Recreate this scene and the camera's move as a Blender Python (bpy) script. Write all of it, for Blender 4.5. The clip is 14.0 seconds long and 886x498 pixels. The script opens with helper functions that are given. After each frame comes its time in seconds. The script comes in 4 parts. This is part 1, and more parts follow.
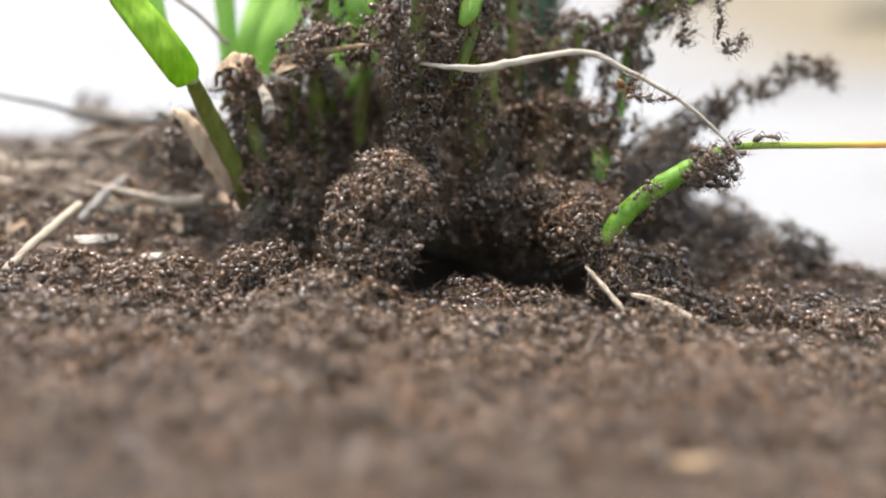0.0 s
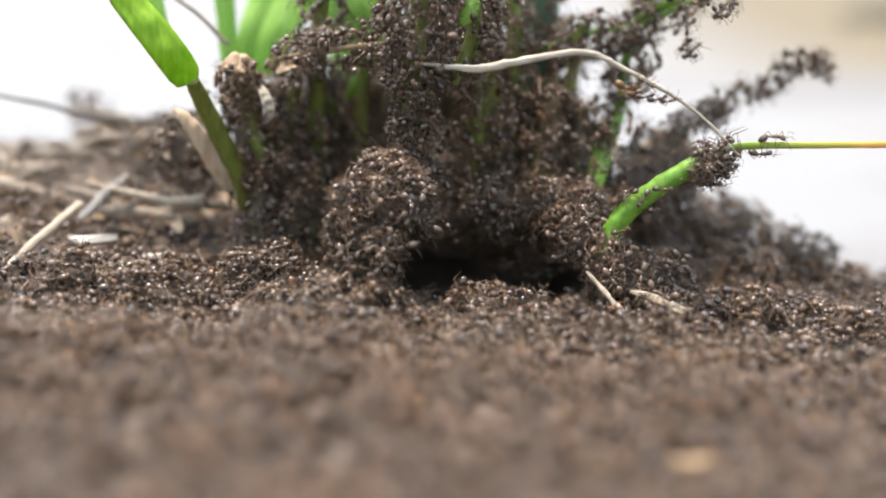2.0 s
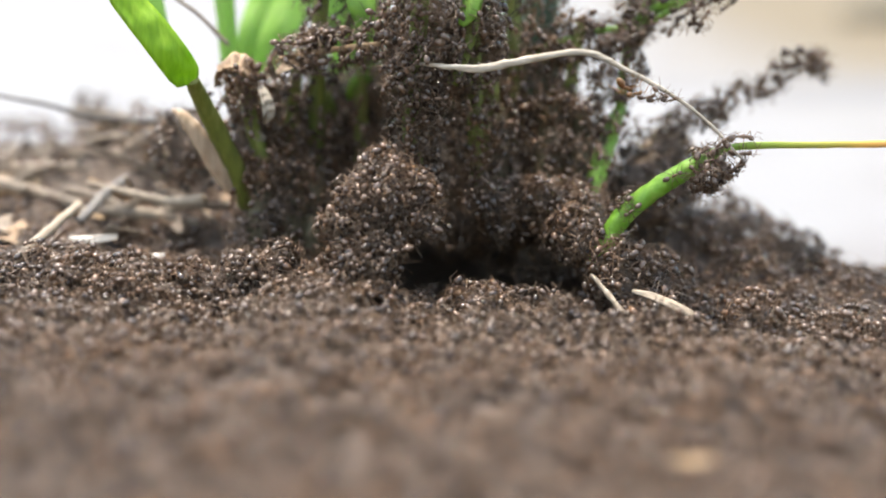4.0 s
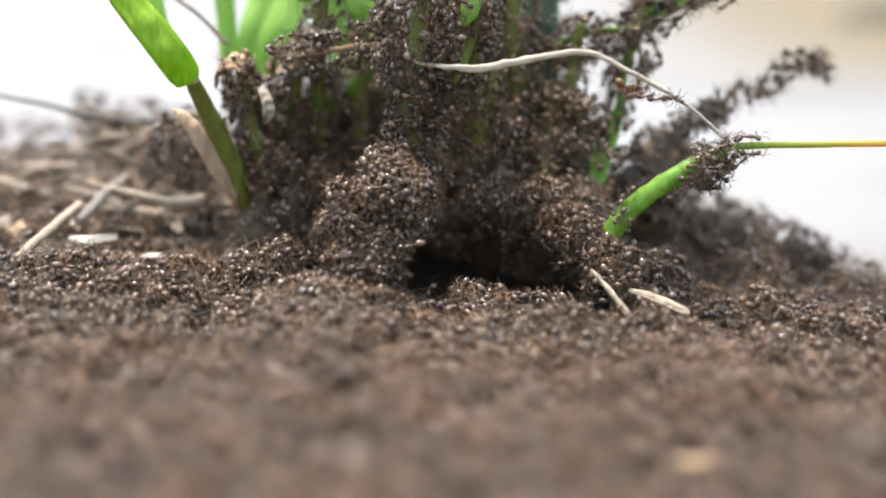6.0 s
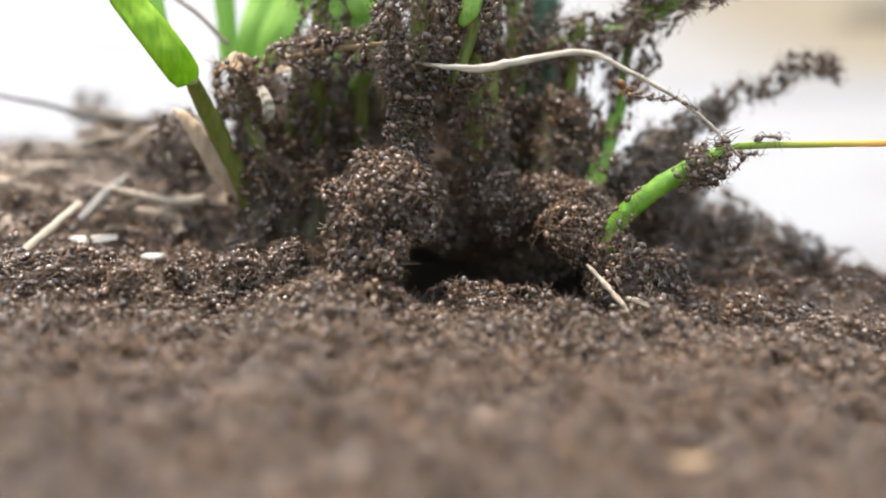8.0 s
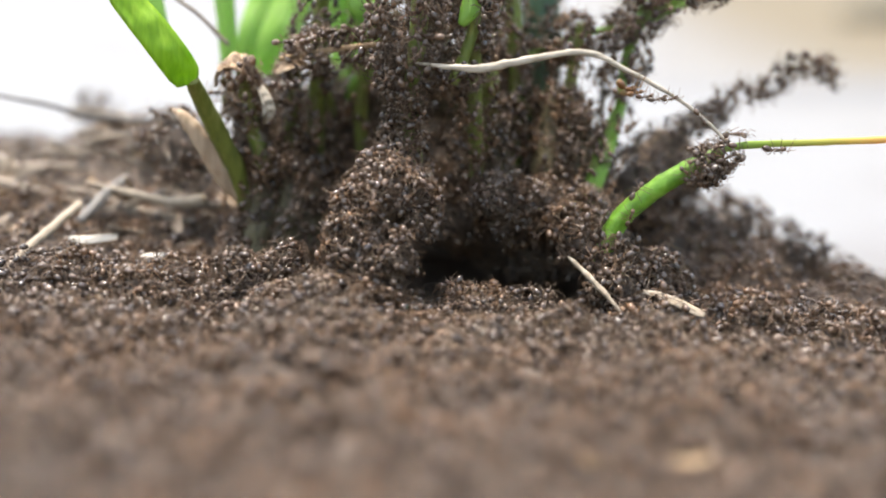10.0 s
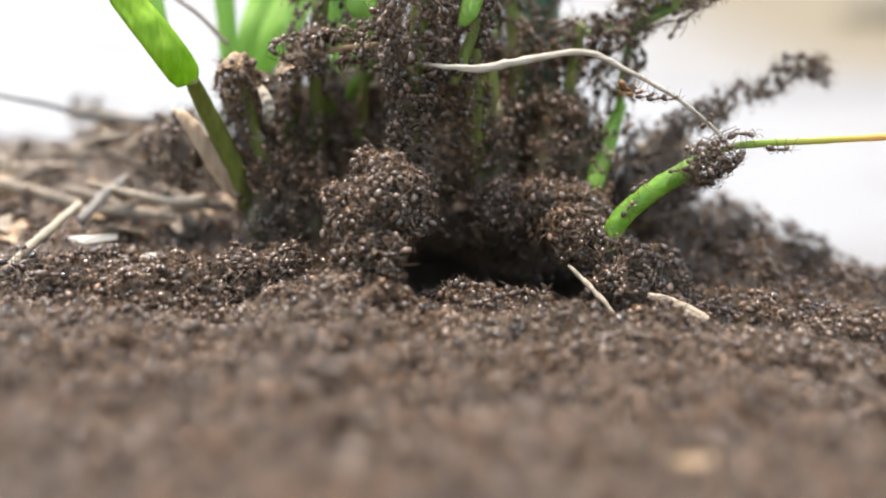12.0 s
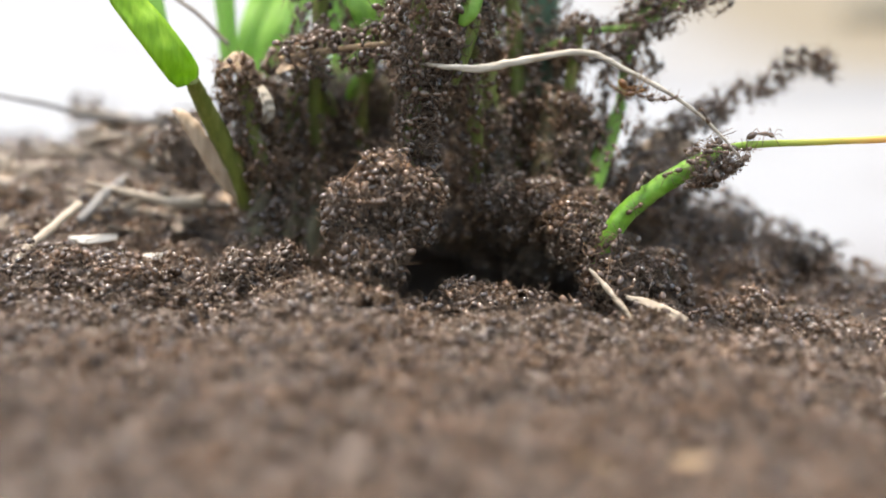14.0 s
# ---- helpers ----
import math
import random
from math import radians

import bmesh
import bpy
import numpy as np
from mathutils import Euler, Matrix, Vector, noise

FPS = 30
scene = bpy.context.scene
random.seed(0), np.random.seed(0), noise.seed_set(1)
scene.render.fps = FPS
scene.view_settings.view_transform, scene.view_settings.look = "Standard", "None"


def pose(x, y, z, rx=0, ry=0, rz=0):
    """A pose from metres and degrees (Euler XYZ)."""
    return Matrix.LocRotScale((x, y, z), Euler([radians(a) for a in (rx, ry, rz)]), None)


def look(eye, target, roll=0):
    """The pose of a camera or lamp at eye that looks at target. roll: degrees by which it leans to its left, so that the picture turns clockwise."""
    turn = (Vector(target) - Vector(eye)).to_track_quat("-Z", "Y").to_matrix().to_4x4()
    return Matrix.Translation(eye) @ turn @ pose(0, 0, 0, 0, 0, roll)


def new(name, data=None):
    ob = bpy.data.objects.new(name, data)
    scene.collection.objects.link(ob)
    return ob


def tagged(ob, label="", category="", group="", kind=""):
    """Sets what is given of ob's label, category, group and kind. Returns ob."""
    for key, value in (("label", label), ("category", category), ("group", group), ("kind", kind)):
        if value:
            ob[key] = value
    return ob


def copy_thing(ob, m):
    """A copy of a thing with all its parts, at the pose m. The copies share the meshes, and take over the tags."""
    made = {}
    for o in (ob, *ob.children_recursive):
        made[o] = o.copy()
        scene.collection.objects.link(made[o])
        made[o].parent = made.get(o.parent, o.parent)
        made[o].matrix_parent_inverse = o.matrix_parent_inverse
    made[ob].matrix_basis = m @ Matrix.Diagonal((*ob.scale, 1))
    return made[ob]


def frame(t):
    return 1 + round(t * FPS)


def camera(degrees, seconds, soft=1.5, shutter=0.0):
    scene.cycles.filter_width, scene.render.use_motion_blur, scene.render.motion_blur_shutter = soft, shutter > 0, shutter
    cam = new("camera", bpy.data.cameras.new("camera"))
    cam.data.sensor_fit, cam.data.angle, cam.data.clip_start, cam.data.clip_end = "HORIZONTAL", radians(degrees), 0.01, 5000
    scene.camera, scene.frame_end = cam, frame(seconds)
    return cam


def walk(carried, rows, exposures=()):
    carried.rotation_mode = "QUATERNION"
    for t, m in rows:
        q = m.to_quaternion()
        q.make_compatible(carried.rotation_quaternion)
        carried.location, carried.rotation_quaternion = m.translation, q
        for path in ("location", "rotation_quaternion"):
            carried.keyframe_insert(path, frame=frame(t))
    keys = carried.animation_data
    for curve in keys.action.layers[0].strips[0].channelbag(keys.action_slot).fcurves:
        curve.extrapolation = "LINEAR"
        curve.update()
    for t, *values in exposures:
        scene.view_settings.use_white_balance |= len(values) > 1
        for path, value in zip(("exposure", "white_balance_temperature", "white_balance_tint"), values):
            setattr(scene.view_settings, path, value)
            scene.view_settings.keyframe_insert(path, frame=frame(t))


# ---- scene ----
# The camera stands still on a tiny tripod, a hand's width above the swarm.
cam = camera(45, 14.0, soft=1.9)
walk(cam, [(0, pose(0, -0.19, 0.0477, 79.35, 0, 0)), (14.0, pose(0, -0.19, 0.0477, 79.35, 0, 0))])
cam.data.dof.use_dof = True
cam.data.dof.focus_distance = 0.19
cam.data.dof.aperture_fstop = 5.3
cam.data.dof.aperture_blades = 7

# ---- light: bright haze, a veiled sun high overhead ----
world = bpy.data.worlds.new("world")
scene.world = world
world.use_nodes = True
wn = world.node_tree.nodes
sky = wn.new("ShaderNodeTexSky")
sky.sky_type = "NISHITA"
sky.sun_disc = False
sky.sun_elevation = radians(80)
sky.sun_rotation = radians(-68)
sky.air_density = 1.6
sky.dust_density = 4.0
wn["Background"].inputs["Strength"].default_value = 0.15
world.node_tree.links.new(sky.outputs[0], wn["Background"].inputs["Color"])
sun_data = bpy.data.lights.new("sun", "SUN")
sun_data.energy = 2.1
sun_data.angle = radians(7)
sun_data.color = (1.0, 0.93, 0.83)
sun = new("sun", sun_data)
sun.matrix_world = look((-0.22, 0.09, 1.3), (0, 0, 0))
scene.view_settings.exposure = 1.7
scene.view_settings.use_white_balance = True
scene.view_settings.white_balance_temperature = 6850


# ---- materials ----
def material(name, stops, scale=600.0, rough=0.6, bump=0.3, detail=4.0, big=0.25, spec=0.5, transmit=0.0,
             stretch=(1, 1, 1), island=False, per_object=False, dist=0.0004, coat=0.0, mottle=1.0, tint=None, broad_scale=None):
    """Noise at two scales through a colour ramp, with bump. transmit: light that passes through a thin leaf."""
    m = bpy.data.materials.new(name)
    m.use_nodes = True
    nt = m.node_tree
    b = nt.nodes["Principled BSDF"]
    co = nt.nodes.new("ShaderNodeTexCoord")
    mp = nt.nodes.new("ShaderNodeMapping")
    mp.inputs["Scale"].default_value = stretch
    nt.links.new(co.outputs["Object"], mp.inputs["Vector"])
    fine, broad = nt.nodes.new("ShaderNodeTexNoise"), nt.nodes.new("ShaderNodeTexNoise")
    for n, s in ((fine, scale), (broad, broad_scale or scale * big * 0.4)):
        n.inputs["Scale"].default_value = s
        n.inputs["Detail"].default_value = detail
        nt.links.new(mp.outputs[0], n.inputs["Vector"])
    mix = nt.nodes.new("ShaderNodeMath")
    mix.operation = "MULTIPLY_ADD"
    mix.inputs[1].default_value = 0.5 * mottle
    nt.links.new(fine.outputs["Fac"], mix.inputs[0])
    half = nt.nodes.new("ShaderNodeMath")
    half.operation = "MULTIPLY"
    half.inputs[1].default_value = 0.5
    src = broad.outputs["Fac"]
    if island:
        src = nt.nodes.new("ShaderNodeNewGeometry").outputs["Random Per Island"]
    if per_object:
        src = nt.nodes.new("ShaderNodeObjectInfo").outputs["Random"]
    nt.links.new(src, half.inputs[0])
    nt.links.new(half.outputs[0], mix.inputs[2])
    ramp = nt.nodes.new("ShaderNodeValToRGB")
    el = ramp.color_ramp.elements
    while len(el) < len(stops):
        el.new(0.5)
    lo, hi = (0.1, 0.9) if (island or per_object) else (0.3, 0.7)
    for i, c in enumerate(stops):
        el[i].position = lo + (hi - lo) * i / max(1, len(stops) - 1)
        el[i].color = (*c, 1)
    nt.links.new(mix.outputs[0], ramp.inputs[0])
    colour = ramp.outputs[0]
    if tint:
        info = nt.nodes.new("ShaderNodeObjectInfo")
        spread = nt.nodes.new("ShaderNodeMath")
        spread.operation = "MULTIPLY_ADD"
        spread.inputs[1].default_value = 0.35
        nt.links.new(info.outputs["Random"], spread.inputs[0])
        nt.links.new(broad.outputs["Fac"], spread.inputs[2])
        hue = nt.nodes.new("ShaderNodeValToRGB")
        for e, c, pos in zip((hue.color_ramp.elements[0], hue.color_ramp.elements[1], hue.color_ramp.elements.new(0.66)), tint, (0.45, 0.9, 0.66)):
            e.position, e.color = pos, (*c, 1)
        nt.links.new(spread.outputs[0], hue.inputs[0])
        mul = nt.nodes.new("ShaderNodeMix")
        mul.data_type, mul.blend_type = "RGBA", "MULTIPLY"
        mul.inputs["Factor"].default_value = 1.0
        nt.links.new(colour, mul.inputs[6])
        nt.links.new(hue.outputs[0], mul.inputs[7])
        colour = mul.outputs[2]
    nt.links.new(colour, b.inputs["Base Color"])
    b.inputs["Roughness"].default_value = rough
    b.inputs["Specular IOR Level"].default_value = spec
    b.inputs["Coat Weight"].default_value = coat
    b.inputs["Coat Roughness"].default_value = 0.08
    if bump:
        bp = nt.nodes.new("ShaderNodeBump")
        bp.inputs["Strength"].default_value = bump
        bp.inputs["Distance"].default_value = dist
        nt.links.new(fine.outputs["Fac"], bp.inputs["Height"])
        nt.links.new(bp.outputs[0], b.inputs["Normal"])
    if transmit:
        tr = nt.nodes.new("ShaderNodeBsdfTranslucent")
        nt.links.new(colour, tr.inputs["Color"])
        ms = nt.nodes.new("ShaderNodeMixShader")
        ms.inputs[0].default_value = transmit
        nt.links.new(b.outputs[0], ms.inputs[1])
        nt.links.new(tr.outputs[0], ms.inputs[2])
        nt.links.new(ms.outputs[0], nt.nodes["Material Output"].inputs["Surface"])
    return m


M_SOIL = material("soil", [(0.035, 0.027, 0.021), (0.09, 0.068, 0.054), (0.16, 0.124, 0.1)], 700, 0.9, 0.8, 8, dist=0.001)
M_PALE = material("pale_paving", [(0.112, 0.106, 0.107), (0.168, 0.173, 0.181), (0.192, 0.201, 0.211)], 7, 0.8, 0.2, 3, 0.35)
_nt = M_PALE.node_tree
_co, _sep, _map, _mix = (_nt.nodes.new("ShaderNode" + k) for k in ("TexCoord", "SeparateXYZ", "MapRange", "Mix"))
_nt.links.new(_co.outputs["Object"], _sep.inputs[0])
_add = _nt.nodes.new("ShaderNodeMath")
_add.operation, _add.inputs[1].default_value = "MULTIPLY_ADD", -0.09
_nt.links.new(_sep.outputs["Y"], _add.inputs[0])
_nt.links.new(_sep.outputs["X"], _add.inputs[2])
_nt.links.new(_add.outputs[0], _map.inputs["Value"])
_map.inputs["From Min"].default_value, _map.inputs["From Max"].default_value = -0.1, 1.75
_map.interpolation_type = "SMOOTHSTEP"
_map.inputs["To Max"].default_value = 0.95
_mix.data_type = "RGBA"
_nt.links.new(_map.outputs[0], _mix.inputs["Factor"])
_nt.links.new(_nt.nodes["Principled BSDF"].inputs["Base Color"].links[0].from_socket, _mix.inputs[6])
_mix.inputs[7].default_value = (0.1, 0.075, 0.034, 1)
# a grey patch on the pale ground, fading out from its middle
_far, _fade, _greyed = (_nt.nodes.new("ShaderNode" + k) for k in ("VectorMath", "MapRange", "Mix"))
_far.operation, _far.inputs[1].default_value = "DISTANCE", (1.0, 1.95, -0.034)
_nt.links.new(_co.outputs["Object"], _far.inputs[0])
_nt.links.new(_far.outputs["Value"], _fade.inputs["Value"])
_fade.interpolation_type = "SMOOTHSTEP"
for _k, _v in (("From Min", 0.0), ("From Max", 0.95), ("To Min", 1.0), ("To Max", 0.0)):
    _fade.inputs[_k].default_value = _v
_greyed.data_type = "RGBA"
_nt.links.new(_fade.outputs[0], _greyed.inputs["Factor"])
_nt.links.new(_mix.outputs[2], _greyed.inputs[6])
_greyed.inputs[7].default_value = (0.105, 0.108, 0.115, 1)
_nt.links.new(_greyed.outputs[2], _nt.nodes["Principled BSDF"].inputs["Base Color"])
M_BANK = material("far_bank", [(0.1, 0.09, 0.07), (0.16, 0.145, 0.11), (0.22, 0.2, 0.16)], 0.16, 0.9, 0.0, 2)
TINTS = [(1.42, 1.18, 0.93), (0.7, 0.68, 0.7), (1.02, 0.97, 0.92)]
ANT_MATS = [
    material("ant_body", [(0.046, 0.031, 0.022), (0.145, 0.097, 0.068), (0.4, 0.285, 0.21)], 900, 0.24, 0.1, 3, island=True, coat=0.5, mottle=0.35, tint=TINTS, broad_scale=110, transmit=0.15),
    material("ant_gaster", [(0.036, 0.024, 0.018), (0.115, 0.077, 0.054), (0.36, 0.25, 0.18)], 900, 0.2, 0.05, 3, island=True, coat=0.8, mottle=0.35, tint=TINTS, broad_scale=110, transmit=0.2),
    material("ant_limb", [(0.07, 0.05, 0.036), (0.185, 0.135, 0.098), (0.38, 0.285, 0.215)], 900, 0.2, 0.0, 2, island=True, mottle=0.4, tint=TINTS, broad_scale=110, transmit=0.3),
]
M_LEAF = material("leaf_green", [(0.14, 0.3, 0.01), (0.28, 0.5, 0.018), (0.46, 0.64, 0.06)], 900, 0.42, 0.35, 4, transmit=0.5, stretch=(1, 1, 0.1), broad_scale=130)
M_SHOOT = material("shoot_green", [(0.08, 0.2, 0.018), (0.16, 0.35, 0.028), (0.28, 0.46, 0.08)], 700, 0.45, 0.4, 5, transmit=0.2, broad_scale=220)
M_PALESHOOT = material("shoot_pale_green", [(0.1, 0.24, 0.02), (0.19, 0.37, 0.04), (0.28, 0.45, 0.09)], 500, 0.45, 0.3, 4, transmit=0.35, broad_scale=180)
M_PAPER = material("papery_sheath", [(0.27, 0.185, 0.115), (0.48, 0.36, 0.25), (0.62, 0.5, 0.37)], 700, 0.7, 0.4, 5, stretch=(1, 1, 0.12), transmit=0.25)
M_LEAF_FAR = material("leaf_pale_green", [(0.22, 0.42, 0.06), (0.34, 0.57, 0.12), (0.47, 0.69, 0.23)], 200, 0.45, 0.2, 3, transmit=0.6, stretch=(1, 1, 0.2))
M_STALK = material("stalk_green", [(0.06, 0.095, 0.012), (0.15, 0.195, 0.03), (0.3, 0.3, 0.08)], 900, 0.55, 0.4, 5, transmit=0.2, stretch=(1, 1, 0.07), broad_scale=120)
M_OLIVE = material("stem_olive", [(0.07, 0.088, 0.014), (0.15, 0.168, 0.028), (0.26, 0.25, 0.08)], 900, 0.5, 0.4, 5, transmit=0.15, stretch=(1, 1, 0.07), broad_scale=120)
M_DARKSTALK = material("stalk_blue_green", [(0.02, 0.06, 0.03), (0.04, 0.1, 0.05), (0.06, 0.14, 0.07)], 300, 0.5, 0.2, 4, stretch=(1, 1, 0.2))
M_BASE = material("old_stalk_base", [(0.03, 0.025, 0.01), (0.072, 0.06, 0.026), (0.14, 0.118, 0.055)], 900, 0.65, 0.5, 5, stretch=(1, 1, 0.08), broad_scale=160)
M_SHEATH = material("dry_sheath", [(0.14, 0.085, 0.045), (0.3, 0.2, 0.11), (0.44, 0.32, 0.19)], 700, 0.7, 0.4, 5, stretch=(1, 1, 0.12), transmit=0.15)
M_STRAW = material("straw", [(0.09, 0.07, 0.05), (0.2, 0.16, 0.12), (0.34, 0.285, 0.22)], 300, 0.6, 0.4, 5)
M_HAY = material("hay", [(0.11, 0.088, 0.064), (0.23, 0.188, 0.14), (0.36, 0.305, 0.235)], 500, 0.6, 0.4, 5)
M_ROOT = material("dry_root", [(0.1, 0.08, 0.06), (0.36, 0.31, 0.24), (0.62, 0.56, 0.46)], 1400, 0.55, 0.6, 6, stretch=(0.12, 1, 1), broad_scale=300)
M_YELLOW = material("leaf_yellowing", [(0.2, 0.4, 0.03), (0.26, 0.46, 0.05)], 500, 0.45, 0.2, 4, transmit=0.3)
_nt = M_YELLOW.node_tree
_co, _sep, _map, _age = (_nt.nodes.new("ShaderNode" + k) for k in ("TexCoord", "SeparateXYZ", "MapRange", "ValToRGB"))
_nt.links.new(_co.outputs["Object"], _sep.inputs[0])
_nt.links.new(_sep.outputs["X"], _map.inputs["Value"])
_map.inputs["From Max"].default_value = 0.031
_nt.links.new(_map.outputs[0], _age.inputs[0])
_age.color_ramp.elements[0].color, _age.color_ramp.elements[1].color = (0.16, 0.32, 0.03, 1), (0.8, 0.47, 0.16, 1)
for _p, _c in ((0.3, (0.31, 0.4, 0.06, 1)), (0.65, (0.54, 0.48, 0.1, 1)), (0.85, (0.76, 0.5, 0.13, 1))):
    _age.color_ramp.elements.new(_p).color = _c
for _n in _nt.nodes:
    if _n.bl_idname == "ShaderNodeBsdfPrincipled":
        _nt.links.new(_age.outputs[0], _n.inputs["Base Color"])
    if _n.bl_idname == "ShaderNodeBsdfTranslucent":
        _nt.links.new(_age.outputs[0], _n.inputs["Color"])
M_DEADLEAF = material("dead_leaf", [(0.2, 0.13, 0.08), (0.38, 0.27, 0.18), (0.55, 0.43, 0.31)], 400, 0.75, 0.5, 5, transmit=0.15)
M_BLEACHED = material("bleached_leaf", [(0.17, 0.14, 0.1), (0.34, 0.29, 0.225), (0.5, 0.45, 0.37)], 500, 0.7, 0.3, 4, transmit=0.2)
M_SPLINTER = material("splinter", [(0.36, 0.32, 0.27), (0.52, 0.48, 0.42), (0.66, 0.62, 0.56)], 500, 0.7, 0.3, 4)
M_GREYSTRAW = material("grey_straw", [(0.06, 0.055, 0.05), (0.125, 0.118, 0.11), (0.2, 0.19, 0.18)], 300, 0.65, 0.4, 5)
M_DRAGGED = material("dirty_straw", [(0.1, 0.075, 0.05), (0.25, 0.2, 0.145), (0.42, 0.36, 0.28)], 900, 0.65, 0.4, 5)
M_CHIP = material("wood_chip", [(0.19, 0.14, 0.095), (0.34, 0.275, 0.2), (0.48, 0.4, 0.315)], 700, 0.7, 0.3, 4)


# ---- shape helpers ----
def part(name, bm, mats, parent=None, label="", smooth=True):
    me = bpy.data.meshes.new(name)
    bm.normal_update()
    bm.to_mesh(me)
    bm.free()
    for m in mats if isinstance(mats, (list, tuple)) else [mats]:
        me.materials.append(m)
    if smooth:
        me.polygons.foreach_set("use_smooth", [True] * len(me.polygons))
    ob = new(name, me)
    ob.parent = parent
    if label:
        ob["label"] = label
    return ob


def base(name, at, label, category, group="", kind=""):
    ob = new(name)
    ob.location = at
    ob.empty_display_size = 0.002
    tagged(ob, label, category, group, kind)
    bpy.context.view_layer.update()
    return ob


def spline(pts, n):
    """Catmull-Rom through the points, n steps a span."""
    pts = [Vector(p) for p in pts]
    out = []
    for i in range(len(pts) - 1):
        a, b, c, d = pts[max(i - 1, 0)], pts[i], pts[i + 1], pts[min(i + 2, len(pts) - 1)]
        for k in range(n):
            t = k / n
            out.append(0.5 * (2 * b + (c - a) * t + (2 * a - 5 * b + 4 * c - d) * t * t + (3 * b - a - 3 * c + d) * t ** 3))
    return out + [pts[-1]]


def ramp_at(vals, s):
    s = min(max(s, 0), 1) * (len(vals) - 1)
    i = min(int(s), len(vals) - 2)
    return vals[i] + (vals[i + 1] - vals[i]) * (s - i)


def tube(pts, radii, sides=8, n=5, flat=1.0, rough=0.0, seed=0, side_dir=(0, 1, 0)):
    """A closed, tapered tube along a bent line. flat < 1 squashes it, rough wrinkles it."""
    line = spline(pts, n)
    bm = bmesh.new()
    rings = []
    for i, p in enumerate(line):
        d = (line[min(i + 1, len(line) - 1)] - line[max(i - 1, 0)]).normalized()
        u = Vector(side_dir).cross(d)
        if u.length < 1e-3:
            u = Vector((1, 0, 0)).cross(d)
        u.normalize()
        v = d.cross(u)
        r = ramp_at(radii, i / (len(line) - 1))
        ring = []
        for k in range(sides):
            a = 2 * math.pi * k / sides
            w = 1 + rough * noise.noise(Vector((math.cos(a) * 1.3, math.sin(a) * 1.3 + seed, i * 0.45)))
            ring.append(bm.verts.new(p + (u * math.cos(a) + v * math.sin(a) * flat) * r * w))
        rings.append(ring)
    for a, b in zip(rings, rings[1:]):
        for k in range(sides):
            bm.faces.new((a[k], a[(k + 1) % sides], b[(k + 1) % sides], b[k]))
    bm.faces.new(rings[0][::-1])
    bm.faces.new(rings[-1])
    return bm


def ribbon(pts, widths, across=(1, 0, 0), fold=0.25, thick=0.00022, n=6, cols=6, wave=0.0, seed=0):
    """A leaf blade: a folded strip with a midrib, real thickness and a wavy edge."""
    line = spline(pts, n)
    bm = bmesh.new()
    top, low = [], []
    for i, p in enumerate(line):
        d = (line[min(i + 1, len(line) - 1)] - line[max(i - 1, 0)]).normalized()
        u = Vector(across)
        u = (u - d * u.dot(d)).normalized()
        nrm = d.cross(u)
        w = max(ramp_at(widths, i / (len(line) - 1)), 0.0002)
        a, b = [], []
        for k in range(cols + 1):
            s = 2 * k / cols - 1
            lift = abs(s) * fold * w + wave * w * noise.noise(Vector((s * 1.5, i * 0.35, seed)))
            q = p + u * (s * w) + nrm * lift
            t = thick * (1.0 if abs(s) < 0.99 else 0.4) * (2.2 if k == cols // 2 else 1)
            a.append(bm.verts.new(q + nrm * t * 0.5))
            b.append(bm.verts.new(q - nrm * t * 0.5))
        top.append(a)
        low.append(b)
    for i in range(len(line) - 1):
        for k in range(cols):
            bm.faces.new((top[i][k], top[i][k + 1], top[i + 1][k + 1], top[i + 1][k]))
            bm.faces.new((low[i][k + 1], low[i][k], low[i + 1][k], low[i + 1][k + 1]))
        bm.faces.new((top[i][0], top[i + 1][0], low[i + 1][0], low[i][0]))
        bm.faces.new((top[i + 1][cols], top[i][cols], low[i][cols], low[i + 1][cols]))
    for i in (0, len(line) - 1):
        for k in range(cols):
            f = (top[i][k], low[i][k], low[i][k + 1], top[i][k + 1])
            bm.faces.new(f if i == 0 else f[::-1])
    return bm


def local(bm, ob):
    """Shifts a mesh drawn in world space into the space of its thing."""
    bmesh.ops.translate(bm, verts=bm.verts, vec=-Vector(ob.location))
    return bm


# ---- the ground ----
PIT = [((0.0007, 0.0275), 0.0095, 0.0235, 0.050), ((0.0183, 0.0265), 0.0125, 0.022, 0.044)]


def lump(x, y, x0, y0, sx, sy, h):
    return h * np.exp(-((x - x0) / sx) ** 2 - ((y - y0) / sy) ** 2)


def wavy(x, y, scale, seed):
    """Smooth lattice noise in -1..1 for arrays."""
    x, y = x * scale, y * scale
    i, j = np.floor(x).astype(int), np.floor(y).astype(int)
    u, v = x - i, y - j
    u, v = u * u * (3 - 2 * u), v * v * (3 - 2 * v)

    def h(a, b):
        k = np.sin(a * 127.1 + b * 311.7 + seed * 74.7) * 43758.5453
        return 2 * (k - np.floor(k)) - 1
    return (h(i, j) * (1 - u) + h(i + 1, j) * u) * (1 - v) + (h(i, j + 1) * (1 - u) + h(i + 1, j + 1) * u) * v


